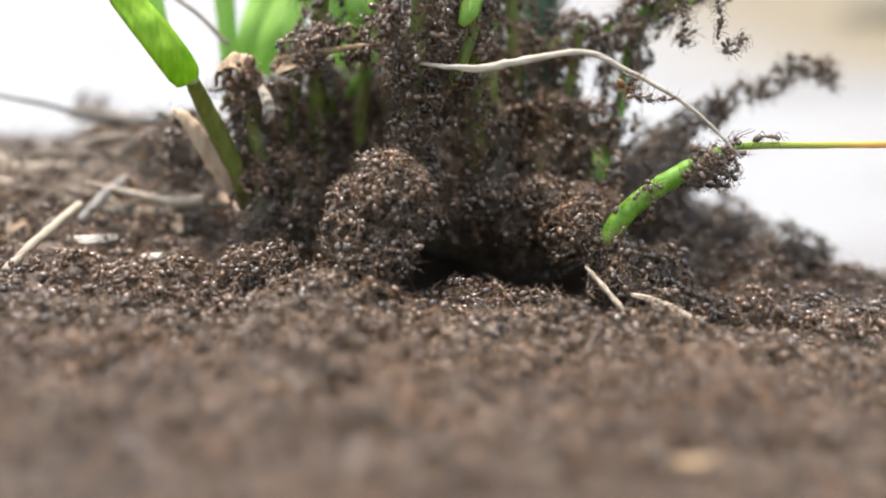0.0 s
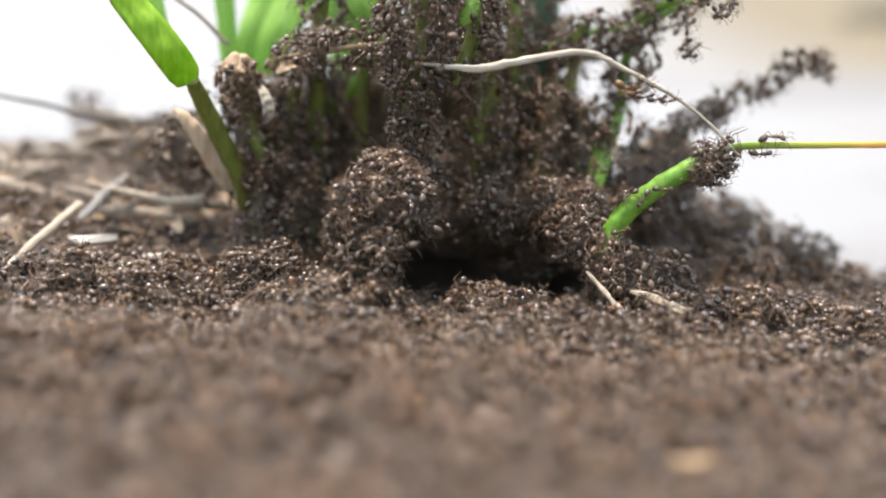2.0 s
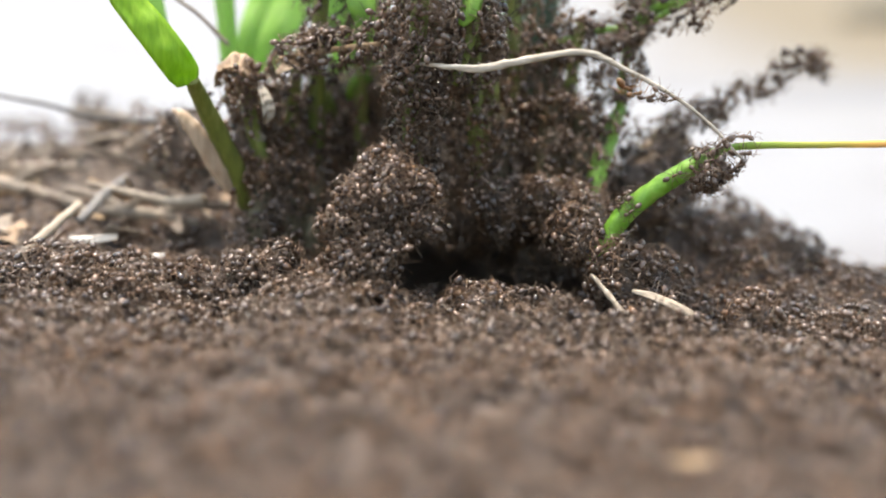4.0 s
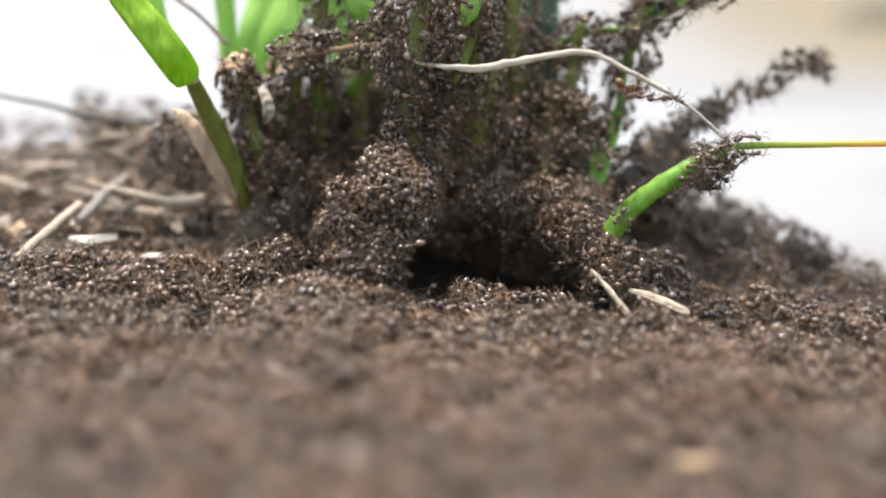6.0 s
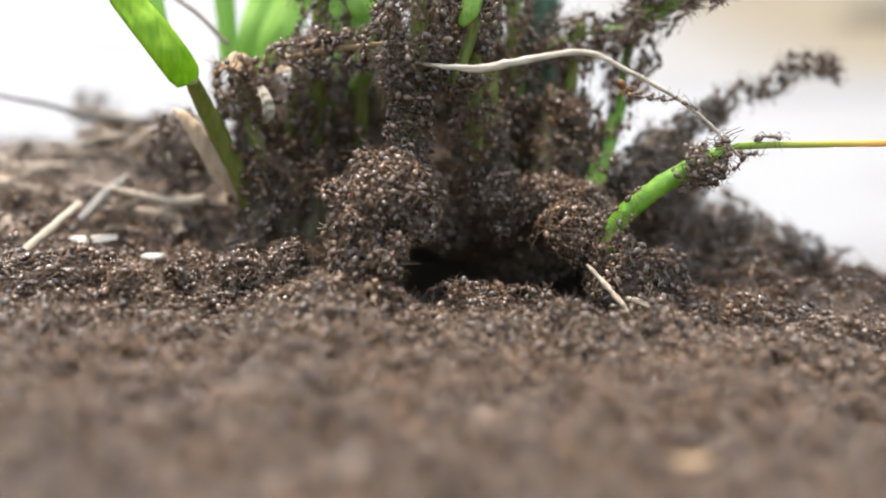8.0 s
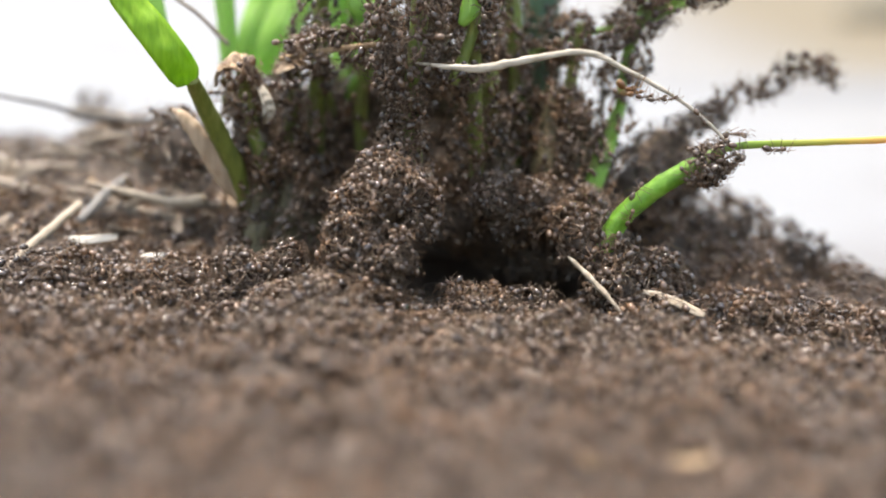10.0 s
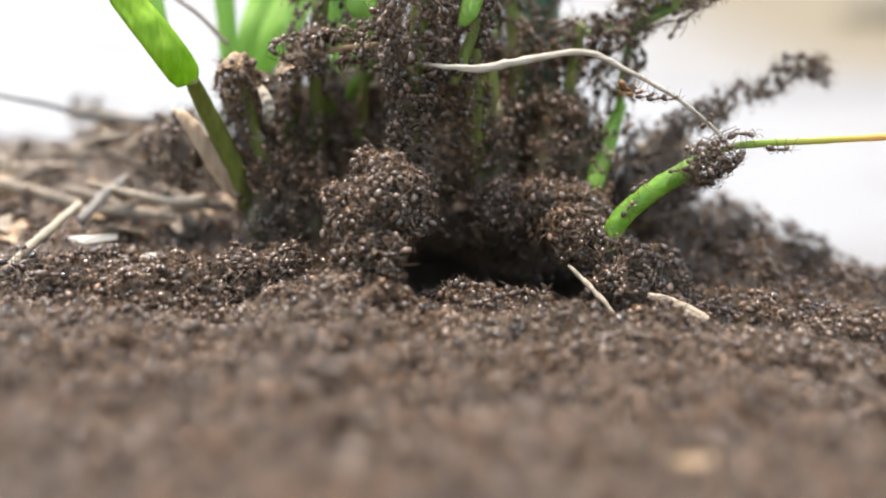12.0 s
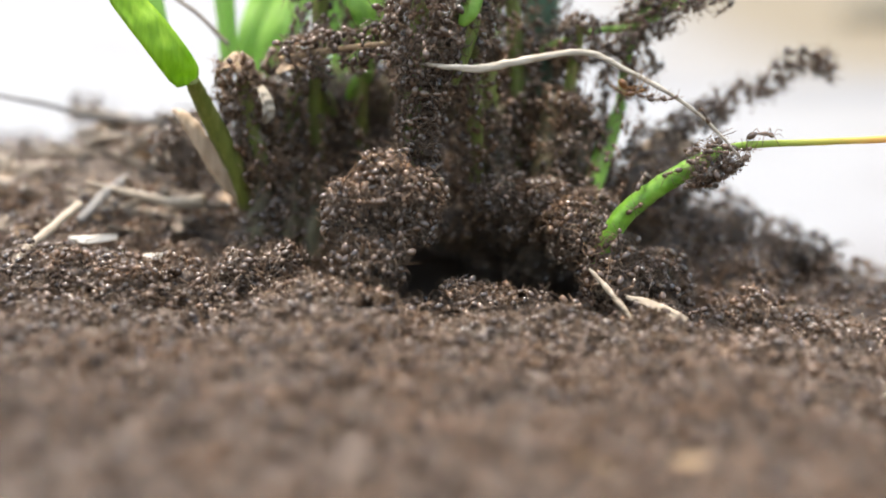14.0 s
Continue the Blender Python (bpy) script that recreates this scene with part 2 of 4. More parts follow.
def soil_height(x, y):
    """Height of the soil, for arrays of x and y in metres."""
    x, y = np.asarray(x, float), np.asarray(y, float)
    z = -0.0004 - 0.055 * np.clip(x, -0.12, 0.12)
    z = z + 0.135 * np.clip(y, 0, 0.08) * np.clip((-x - 0.03) / 0.03, 0, 1)
    z = z + lump(x, y, -0.031, 0.022, 0.016, 0.011, -0.006)
    z = z + lump(x, y, -0.13, 0.08, 0.075, 0.045, 0.001)
    z = z + lump(x, y, 0.0, 0.05, 0.034, 0.02, 0.010)
    z = z + lump(x, y, 0.048, 0.052, 0.024, 0.026, 0.0145)
    z = z + lump(x, y, 0.1, 0.055, 0.03, 0.03, -0.003)
    z = z + lump(x, y, -0.018, -0.015, 0.013, 0.011, 0.0058)
    z = z + lump(x, y, 0.004, -0.013, 0.010, 0.008, 0.0024)
    z = z + lump(x, y, 0.016, -0.010, 0.010, 0.008, 0.0022)
    z = z + lump(x, y, 0.008, 0.001, 0.016, 0.006, -0.0034)
    z = z + lump(x, y, 0.045, 0.02, 0.011, 0.009, -0.008)
    z = z + lump(x, y, -0.073, 0.068, 0.017, 0.016, 0.0148)
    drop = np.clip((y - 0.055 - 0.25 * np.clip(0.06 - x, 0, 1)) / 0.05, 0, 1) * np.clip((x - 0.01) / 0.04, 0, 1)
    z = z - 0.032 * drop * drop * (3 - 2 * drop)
    near = np.clip((0.19 - np.hypot(x, y)) / 0.1, 0, 1)
    z = z + (0.0033 * wavy(x, y, 85, 1) + 0.0022 * wavy(x, y, 190, 2)) * near * (0.45 + 0.55 * np.clip((y + 0.085) / 0.04, 0, 1))
    out = np.hypot(x * 0.85, y + 0.05) - 0.2
    far = np.clip((out + 0.07 * (wavy(x, y, 9, 5) + 0.5 * wavy(x, y, 24, 6)) * np.clip(out / 0.12, 0, 1)) / 0.22, 0, 1)
    z = z - (0.032 + z) * (far * far * (3 - 2 * far)) * 1.0
    return z


def pit_height(x, y):
    z = soil_height(x, y)
    for (px, py), sx, sy, dep in PIT:
        r = np.sqrt(((x - px) / sx) ** 2 + ((y - py) / sy) ** 2)
        z = z - dep * np.clip(1.25 - r, 0, 1) ** 0.6 * (r < 1.25)
    return z


def axis(lo, a, b, hi, fine, coarse):
    return np.concatenate([np.linspace(lo, a, coarse, endpoint=False), np.arange(a, b, fine), np.linspace(b, hi, coarse)])


def build_soil():
    xs, ys = axis(-0.6, -0.17, 0.17, 0.6, 0.0015, 14), axis(-0.6, -0.12, 0.14, 0.6, 0.0015, 14)
    X, Y = np.meshgrid(xs, ys)
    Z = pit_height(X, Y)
    inside = np.clip((0.4 - np.hypot(X, Y)) / 0.2, 0, 1)
    bumps = np.array([noise.fractal(Vector((x * 130, y * 130, 0)), 0.9, 2.1, 4) for x, y in zip(X.ravel(), Y.ravel())]).reshape(X.shape)
    Z = Z + 0.0011 * bumps * inside - 0.003 * (1 - inside)
    h, w = X.shape
    idx = np.arange(h * w).reshape(h, w)
    quads = np.stack([idx[:-1, :-1], idx[:-1, 1:], idx[1:, 1:], idx[1:, :-1]], -1).reshape(-1, 4)
    me = bpy.data.meshes.new("soil_mound")
    me.from_pydata(np.stack([X, Y, Z], -1).reshape(-1, 3).tolist(), [], quads.tolist())
    me.polygons.foreach_set("use_smooth", [True] * len(me.polygons))
    me.materials.append(M_SOIL)
    tagged(new("soil_mound", me), "loose crumbly brown soil mound under the swarm", "soil", kind="structure")


def build_ground():
    bm = bmesh.new()
    bmesh.ops.create_grid(bm, x_segments=60, y_segments=60, size=1)
    for v in bm.verts:
        r = max(abs(v.co.x), abs(v.co.y))
        s = 60 * r ** 3 + 0.2 * r
        x, y = v.co.x / max(r, 1e-6) * s, v.co.y / max(r, 1e-6) * s
        v.co = Vector((x, y, -0.034 + 0.09 * max(0.0, y - 4.0)))
    g = part("ground", bm, M_PALE)
    tagged(g, "pale sunlit dusty ground rising into a beige slope", "ground", kind="structure")
    # a brown hump, added to make the slope's far right corner darker
    dark = tube([(2.5, 6.7, 0.24), (2.75, 6.7, 0.27), (3.1, 6.7, 0.3), (3.6, 6.7, 0.25)], [0.05, 0.11, 0.16, 0.1], 12, 8, 1.0, 0.5, 9)
    tagged(part("backdrop", dark, M_BANK), "brown hump added on the far slope", "backdrop", kind="structure")


build_soil()
build_ground()


# ---- ants ----
def ellipsoid_np(c, r, seg, rings, tilt=0.0):
    vs, fs = [(0, 0, r[2])], []
    for i in range(1, rings):
        a = math.pi * i / rings
        for k in range(seg):
            b = 2 * math.pi * k / seg
            vs.append((r[0] * math.sin(a) * math.cos(b), r[1] * math.sin(a) * math.sin(b), r[2] * math.cos(a)))
    vs.append((0, 0, -r[2]))
    for k in range(seg):
        fs.append((0, 1 + k, 1 + (k + 1) % seg))
        for i in range(rings - 2):
            a, b = 1 + i * seg + k, 1 + i * seg + (k + 1) % seg
            fs += [(a, a + seg, b + seg), (a, b + seg, b)]
        fs.append((len(vs) - 1, 1 + (rings - 2) * seg + (k + 1) % seg, 1 + (rings - 2) * seg + k))
    v = np.array(vs)
    ct, st = math.cos(tilt), math.sin(tilt)
    v = np.stack([v[:, 0] * ct + v[:, 2] * st, v[:, 1], -v[:, 0] * st + v[:, 2] * ct], -1)
    return v + np.array(c), np.array(fs)


def limb_np(pts, r0, r1):
    """A thin jointed leg: three-sided, from joint to joint."""
    vs, fs = [], []
    for i, p in enumerate(pts):
        a, b = np.array(pts[max(i - 1, 0)]), np.array(pts[min(i + 1, len(pts) - 1)])
        d = (b - a) / np.linalg.norm(b - a)
        u = np.cross(d, (0.3, 0.2, 0.93))
        u /= np.linalg.norm(u)
        w = np.cross(d, u)
        r = r0 + (r1 - r0) * i / (len(pts) - 1)
        for k in range(3):
            t = 2 * math.pi * k / 3
            vs.append(np.array(p) + r * (u * math.cos(t) + w * math.sin(t)))
    for i in range(len(pts) - 1):
        for k in range(3):
            a, b = i * 3 + k, i * 3 + (k + 1) % 3
            fs += [(a, b, b + 3), (a, b + 3, a + 3)]
    return np.array(vs), np.array(fs)


MM = 0.001


def ant_pieces(rng, level=2, swing=0.25):
    """The pieces of one ant, head towards +x, feet at z = 0: (piece, material, points, triangles)."""
    seg, rings = ((5, 3), (7, 5), (10, 7))[level]
    droop = rng.uniform(-0.2, 0.75)
    out = []
    hv, hf = ellipsoid_np((1.0 * MM, 0, 0.72 * MM), (0.37 * MM, 0.31 * MM, 0.26 * MM), seg, rings, 0.5)
    out.append(("head", 0, hv, hf))
    tv, tf = ellipsoid_np((0.28 * MM, 0, 0.8 * MM), (0.48 * MM, 0.18 * MM, 0.2 * MM), seg, rings, -0.1)
    pv, pf = ellipsoid_np((-0.33 * MM, 0, 0.74 * MM), (0.16 * MM, 0.1 * MM, 0.14 * MM), 4 + level, 3 + level // 2)
    out.append(("thorax", 0, np.concatenate([tv, pv]), np.concatenate([tf, pf + len(tv)])))
    gv, gf = ellipsoid_np((-0.9 * MM, 0, (0.78 - droop * 0.45) * MM), (0.58 * MM, 0.36 * MM, 0.35 * MM), seg, rings, -droop)
    out.append(("gaster", 1, gv, gf))
    for side in (1, -1):
        for root, reach in ((0.5, 0.9), (0.25, 0.05), (0.0, -0.95)):
            s = rng.uniform(-swing, swing)
            k = rng.uniform(0.85, 1.15)
            a = (root * MM, side * 0.15 * MM, 0.68 * MM)
            b = ((root + (reach + s) * 0.55 * k) * MM, side * 0.75 * k * MM, rng.uniform(0.85, 1.25) * MM)
            c = ((root + (reach + s) * 1.0 * k) * MM, side * 1.25 * k * MM, 0.3 * MM)
            e = ((root + (reach + s) * 1.25 * k) * MM, side * 1.45 * k * MM, 0.0)
            out.append(("leg", 2, *limb_np([a, b, c, e] if level else [a, b, e], 0.06 * MM, 0.028 * MM)))
        if level == 0:
            continue
        s = rng.uniform(-0.3, 0.3)
        a, b = (1.3 * MM, side * 0.12 * MM, 0.85 * MM), (1.65 * MM, side * (0.55 + s) * MM, 1.15 * MM)
        e = (2.15 * MM, side * (0.4 + s) * MM, (0.75 + s) * MM)
        out.append(("antenna", 2, *limb_np([a, b, e], 0.03 * MM, 0.024 * MM)))
    return out


def join_pieces(pieces):
    v, f, m, n = [], [], [], 0
    for _, mat, pv, pf in pieces:
        v.append(pv)
        f.append(pf + n)
        m.append(np.full(len(pf), mat))
        n += len(pv)
    return np.concatenate(v), np.concatenate(f), np.concatenate(m)


RNG = np.random.default_rng(7)
FINE = [join_pieces(ant_pieces(RNG, 1, 0.5)) for _ in range(6)]
COARSE = [join_pieces(ant_pieces(RNG, 0, 0.5)) for _ in range(4)]


def unit(a):
    return a / np.maximum(np.linalg.norm(a, axis=-1, keepdims=True), 1e-9)


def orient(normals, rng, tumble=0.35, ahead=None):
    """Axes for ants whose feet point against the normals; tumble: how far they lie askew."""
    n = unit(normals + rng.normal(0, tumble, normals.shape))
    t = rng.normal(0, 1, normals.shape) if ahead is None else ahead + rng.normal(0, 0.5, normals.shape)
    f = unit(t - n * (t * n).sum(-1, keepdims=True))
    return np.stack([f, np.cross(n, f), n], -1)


def swarm(label, pos, frames, size, fine=True):
    """Many ants joined into one rigid piece of the swarm."""
    lib = FINE if fine else COARSE
    pick = RNG.integers(0, len(lib), len(pos))
    vs, fs, ms, n = [], [], [], 0
    for k, (bv, bf, bm_) in enumerate(lib):
        i = np.nonzero(pick == k)[0]
        if not len(i):
            continue
        v = np.einsum("nij,vj->nvi", frames[i], bv) * size[i, None, None] + pos[i, None, :]
        f = bf[None] + (np.arange(len(i)) * len(bv))[:, None, None] + n
        vs.append(v.reshape(-1, 3))
        fs.append(f.reshape(-1, 3))
        ms.append(np.tile(bm_, len(i)))
        n += len(i) * len(bv)
    v, f, mi = np.concatenate(vs), np.concatenate(fs), np.concatenate(ms)
    mid = v.mean(0)
    me = bpy.data.meshes.new("ant_swarm")
    me.vertices.add(len(v))
    me.vertices.foreach_set("co", (v - mid).astype(np.float32).ravel())
    me.loops.add(f.size)
    me.loops.foreach_set("vertex_index", f.astype(np.int32).ravel())
    me.polygons.add(len(f))
    me.polygons.foreach_set("loop_start", np.arange(0, f.size, 3, dtype=np.int32))
    me.polygons.foreach_set("material_index", mi.astype(np.int32))
    me.polygons.foreach_set("use_smooth", np.ones(len(f), bool))
    for m in ANT_MATS:
        me.materials.append(m)
    me.update(calc_edges=True)
    ob = new("ant_swarm", me)
    ob.location = mid
    tagged(ob, label, "ants", "the ant swarm", "stuff")
    SWARMS.append(ob)
    return ob


SWARMS = []


def shares(pos, nrm, label, layers=3, fine=True, tumble=0.4, ahead=None, lift=(0.0, 0.0012), size=(1.4, 2.05)):
    """Splits ants at random over a few pieces, which then churn against each other."""
    n = len(pos)
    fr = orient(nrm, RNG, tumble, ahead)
    pos = pos + unit(nrm) * RNG.uniform(*lift, (n, 1))
    sz = RNG.uniform(*size, n)
    lot = RNG.integers(0, layers, n)
    for k in range(layers):
        i = lot == k
        if i.any():
            swarm(label, pos[i], fr[i], sz[i], fine)


def ground_points(n, d0, d1, half=0.47, keep=None):
    """Places on the soil at distances d0 to d1 before the camera's foot, with the slope's normals."""
    d = np.sqrt(RNG.uniform(d0 ** 2, d1 ** 2, n))
    x = RNG.uniform(-half, half, n) * d
    y = d - 0.19
    if keep is not None:
        k = keep(x, y)
        x, y = x[k], y[k]
    e = 5e-4
    z = soil_height(x, y)
    nx, ny = (soil_height(x + e, y) - z) / e, (soil_height(x, y + e) - z) / e
    return np.stack([x, y, z], -1), unit(np.stack([-nx, -ny, np.ones_like(x)], -1))


def off_pit(x, y):
    ok = np.ones(len(x), bool)
    for (px, py), sx, sy, _ in PIT:
        ok &= ((x - px) / sx) ** 2 + ((y - py) / sy) ** 2 > 1.1
    return ok


def ball_points(n, c, r, flat_bottom=-2.0):
    v = unit(RNG.normal(0, 1, (n, 3)))
    v = v[(v[:, 2] > flat_bottom) & (v[:, 1] < 0.55)]
    r = np.array(r)
    wob = np.array([0.95 + 0.36 * noise.noise(Vector(q * 1.9) + Vector(c) * 90) + 0.18 * noise.noise(Vector(q * 5.5) + Vector(c) * 60) for q in v])[:, None]
    return np.array(c) + v * r * wob, unit(v / r)


def stem_points(n, pts, radii):
    line = np.array([tuple(p) for p in spline(pts, 12)])
    s = RNG.uniform(0, len(line) - 1.001, n)
    i = s.astype(int)
    p = line[i] + (line[i + 1] - line[i]) * (s - i)[:, None]
    d = unit(line[i + 1] - line[i])
    q = RNG.normal(0, 1, (n, 3))
    q = unit(q - d * (q * d).sum(-1, keepdims=True))
    r = np.array([ramp_at(radii, k / (len(line) - 1)) for k in s])
    return p + q * (r * RNG.uniform(0.55, 1.1, n))[:, None], q, d


def build_ground_swarm():
    for d0, d1, n, fine in ((0.085, 0.125, 760, False), (0.125, 0.158, 1050, False), (0.158, 0.178, 1150, True),
                            (0.178, 0.2, 1250, True), (0.2, 0.24, 1250, True), (0.24, 0.33, 1500, False)):
        p, q = ground_points(n, d0, d1, keep=off_pit)
        shares(p, q, "dense carpet of brown ants crawling over the soil", 3, fine, tumble=0.55, lift=(0.0, 0.003))
    p, q = ground_points(1300, 0.07, 0.32, 1.0, lambda x, y: np.abs(x) > 0.47 * (y + 0.19))
    shares(p, q, "dense carpet of brown ants crawling over the soil", 2, False, lift=(0.0, 0.002))


def build_hollow_swarm():
    """Ants in the hollows on either side of the tuft's foot."""
    for x0, x1, n in ((0.028, 0.068, 1700), (-0.046, -0.018, 1500)):
        p, q = ground_points(n, 0.196, 0.25, keep=lambda x, y: off_pit(x, y) & (x > x0) & (x < x1))
        shares(p, q, "brown ants crowding in a hollow of the soil", 2, True, 0.6, lift=(0.0, 0.003))


def build_burrow_swarm():
    for (px, py), sx, sy, _ in PIT:
        a, k = RNG.uniform(0, 6.28, 90), np.sqrt(RNG.uniform(0.25, 1.2, 90))
        x, y = px + sx * k * np.cos(a), py + sy * k * np.sin(a)
        e = 5e-4
        z = pit_height(x, y)
        n = unit(np.stack([-(pit_height(x + e, y) - z) / e, -(pit_height(x, y + e) - z) / e, np.ones(90)], -1))
        shares(np.stack([x, y, z], -1), n, "dark ants on the walls of the burrow", 1, True, 0.5)


LUMPS = [  # centre, radii, ants
    ((-0.0101, -0.0040, 0.0215), (0.0048, 0.0045, 0.0029), 110),
    ((-0.0096, -0.0010, 0.0247), (0.0026, 0.0030, 0.0032), 50),
    ((-0.0133, -0.0050, 0.0158), (0.0030, 0.0040, 0.0036), 70),
    ((-0.0130, -0.0070, 0.0102), (0.0029, 0.0045, 0.0040), 70),
    ((0.0180, 0.0190, 0.0160), (0.0095, 0.0060, 0.0034), 160),
    ((0.0242, 0.0080, 0.0140), (0.0036, 0.0050, 0.0028), 60),
    ((0.0299, 0.0030, 0.0092), (0.0030, 0.0040, 0.0032), 50),
    ((0.0327, 0.0010, 0.0051), (0.0045, 0.005, 0.0030), 70),
    ((0.0051, -0.0055, 0.0031), (0.0056, 0.0040, 0.0020), 55),
    ((0.0152, -0.0055, 0.0013), (0.0065, 0.004, 0.0020), 50),
    ((0.0025, 0.0320, 0.0136), (0.0088, 0.0070, 0.0042), 120),
    ((0.0251, 0.0280, 0.0149), (0.0068, 0.0080, 0.0052), 100),
    ((-0.0331, 0.0290, 0.0197), (0.0070, 0.006, 0.0085), 120),
    ((0.0191, 0.0240, 0.0062), (0.0050, 0.003, 0.0028), 50),
    ((0.0133, 0.0340, 0.0075), (0.0085, 0.004, 0.0036), 90),
    ((0.0589, 0.0450, 0.0080), (0.0105, 0.0090, 0.0058), 95),
    ((0.0388, 0.0060, 0.0045), (0.0050, 0.005, 0.0035), 70),
    ((0.0487, 0.0420, 0.0217), (0.0058, 0.0060, 0.0040), 80),
    ((0.0403, 0.0320, 0.0193), (0.0055, 0.005, 0.0060), 80),
    ((0.0274, 0.0130, 0.0154), (0.0040, 0.004, 0.0040), 60),
    ((0.0177, 0.0480, 0.0267), (0.0105, 0.006, 0.0130), 130),
    ((0.0268, 0.0440, 0.0227), (0.0050, 0.0050, 0.0085), 80),
    ((-0.0406, 0.0260, 0.0394), (0.0024, 0.0030, 0.0020), 8),
    ((-0.0386, 0.0260, 0.0304), (0.0042, 0.004, 0.0075), 55),
    ((-0.0531, 0.0340, 0.0271), (0.0055, 0.005, 0.0060), 60),
    ((0.0757, 0.0440, 0.0025), (0.0060, 0.0060, 0.0046), 64),
    ((0.0853, 0.0400, -0.0020), (0.0055, 0.0060, 0.0034), 50),
    ((0.0643, 0.0320, -0.0000), (0.0050, 0.005, 0.0036), 44),
    ((-0.0341, 0.0000, 0.0064), (0.0050, 0.005, 0.0014), 50),
    ((-0.0163, -0.0040, 0.0217), (0.0020, 0.0018, 0.0016), 24),
    ((-0.0055, -0.0040, 0.0225), (0.0022, 0.0020, 0.0018), 28),
    ((-0.0047, -0.0050, 0.0182), (0.0019, 0.0017, 0.0015), 22),
    ((-0.0166, -0.0060, 0.0164), (0.0017, 0.0015, 0.0014), 20),
    ((-0.0116, -0.0010, 0.0263), (0.0018, 0.0016, 0.0014), 20),
    ((-0.0079, -0.0050, 0.0244), (0.0018, 0.0016, 0.0014), 20),
    ((-0.0161, -0.0080, 0.0124), (0.0018, 0.0016, 0.0014), 20),
    ((-0.0100, -0.0080, 0.0140), (0.0017, 0.0015, 0.0014), 20),
    ((0.0104, 0.0140, 0.0194), (0.0026, 0.0024, 0.0022), 34),
    ((0.0198, 0.0120, 0.0195), (0.0022, 0.0020, 0.0018), 28),
    ((0.0256, 0.0040, 0.0124), (0.0022, 0.0020, 0.0018), 28),
    ((0.0133, 0.0160, 0.0138), (0.0020, 0.0018, 0.0016), 24),
    ((-0.0355, -0.0040, 0.0085), (0.0020, 0.0018, 0.0016), 22),
    ((-0.0289, -0.0010, 0.0092), (0.0018, 0.0016, 0.0014), 20),
    ((-0.0456, -0.0040, 0.0075), (0.0020, 0.0018, 0.0016), 22),
    ((-0.0643, -0.0080, 0.0090), (0.0021, 0.0019, 0.0017), 24),
    ((-0.0530, -0.0100, 0.0075), (0.0018, 0.0016, 0.0014), 20),
    ((0.0544, -0.0100, 0.0020), (0.0020, 0.0018, 0.0016), 24),
]


def build_lumps():
    for c, r, n in LUMPS:
        bm = bmesh.new()
        bmesh.ops.create_icosphere(bm, subdivisions=3, radius=0.78)
        for v in bm.verts:
            k = 1 + 0.12 * noise.noise(v.co * 2.6 + Vector(c) * 90)
            v.co = Vector((v.co.x * r[0], v.co.y * r[1], v.co.z * r[2])) * k
        clod = part("soil_clod", bm, M_SOIL)
        clod.location = c
        tagged(clod, "crumbly brown soil clod buried under ants", "soil clod")
        p, q = ball_points(int(n * 1.15), c, r)
        shares(p, q, "clump of brown ants clinging to one another", 2, True, 0.7, lift=(-0.0004, 0.0016))


def build_crown():
    """The tuft's dense foot, and the ants that hide it."""
    c, r = (-0.0024, 0.0485, 0.0172), (0.034, 0.017, 0.0165)
    bm = bmesh.new()
    bmesh.ops.create_icosphere(bm, subdivisions=5, radius=1)
    for v in bm.verts:
        k = 0.93 + 0.16 * noise.fractal(v.co * 3.2, 0.8, 2.0, 4)
        v.co = Vector((v.co.x * r[0], v.co.y * r[1], v.co.z * r[2])) * k
    ob = part("tuft_crown", bm, M_SOIL)
    ob.location = c
    tagged(ob, "dark matted foot of a grass tuft in the soil", "grass tuft")
    p, q = ball_points(760, c, r, -0.25)
    shares(p, q, "dense brown ants covering the foot of the tuft", 3, True, 0.6, lift=(0.0, 0.003))


INNER = [  # centre, radii, ants: dead growth packed between the stalks
    ((-0.0297, 0.0460, 0.0306), (0.0085, 0.0060, 0.0085), 150),
    ((-0.0199, 0.0480, 0.0317), (0.0085, 0.0060, 0.0095), 150),
    ((-0.0098, 0.0460, 0.0337), (0.0080, 0.0060, 0.0105), 140),
    ((0.0020, 0.0460, 0.0331), (0.0090, 0.0060, 0.0110), 160),
    ((0.0120, 0.0500, 0.0385), (0.0075, 0.0050, 0.0110), 120),
    ((-0.0371, 0.0420, 0.0321), (0.0060, 0.0050, 0.0060), 80),
    ((-0.0021, 0.0260, 0.0494), (0.0036, 0.0030, 0.0095), 60),
    ((0.0077, 0.0360, 0.0517), (0.0036, 0.0030, 0.0090), 60),
    ((-0.0095, 0.0280, 0.0494), (0.0022, 0.0020, 0.0070), 30),
]


def build_inner():
    for c, r, n in INNER:
        bm = bmesh.new()
        bmesh.ops.create_icosphere(bm, subdivisions=4, radius=0.85)
        for v in bm.verts:
            k = 1 + 0.35 * noise.fractal(Vector((v.co.x * 3, v.co.y * 3, v.co.z)) + Vector(c) * 90, 0.8, 2.0, 3)
            v.co = Vector((v.co.x * r[0] * k, v.co.y * r[1] * k, v.co.z * r[2] * (1 + 0.3 * (k - 1))))
        ob = part("dead_growth", bm, M_BASE)
        ob.location = c
        tagged(ob, "dark matted dead growth inside the tuft", "grass tuft")
        p, q = ball_points(n, c, r)
        shares(p, q, "dense brown ants between the stalks", 2, True, 0.7, lift=(-0.0004, 0.003))


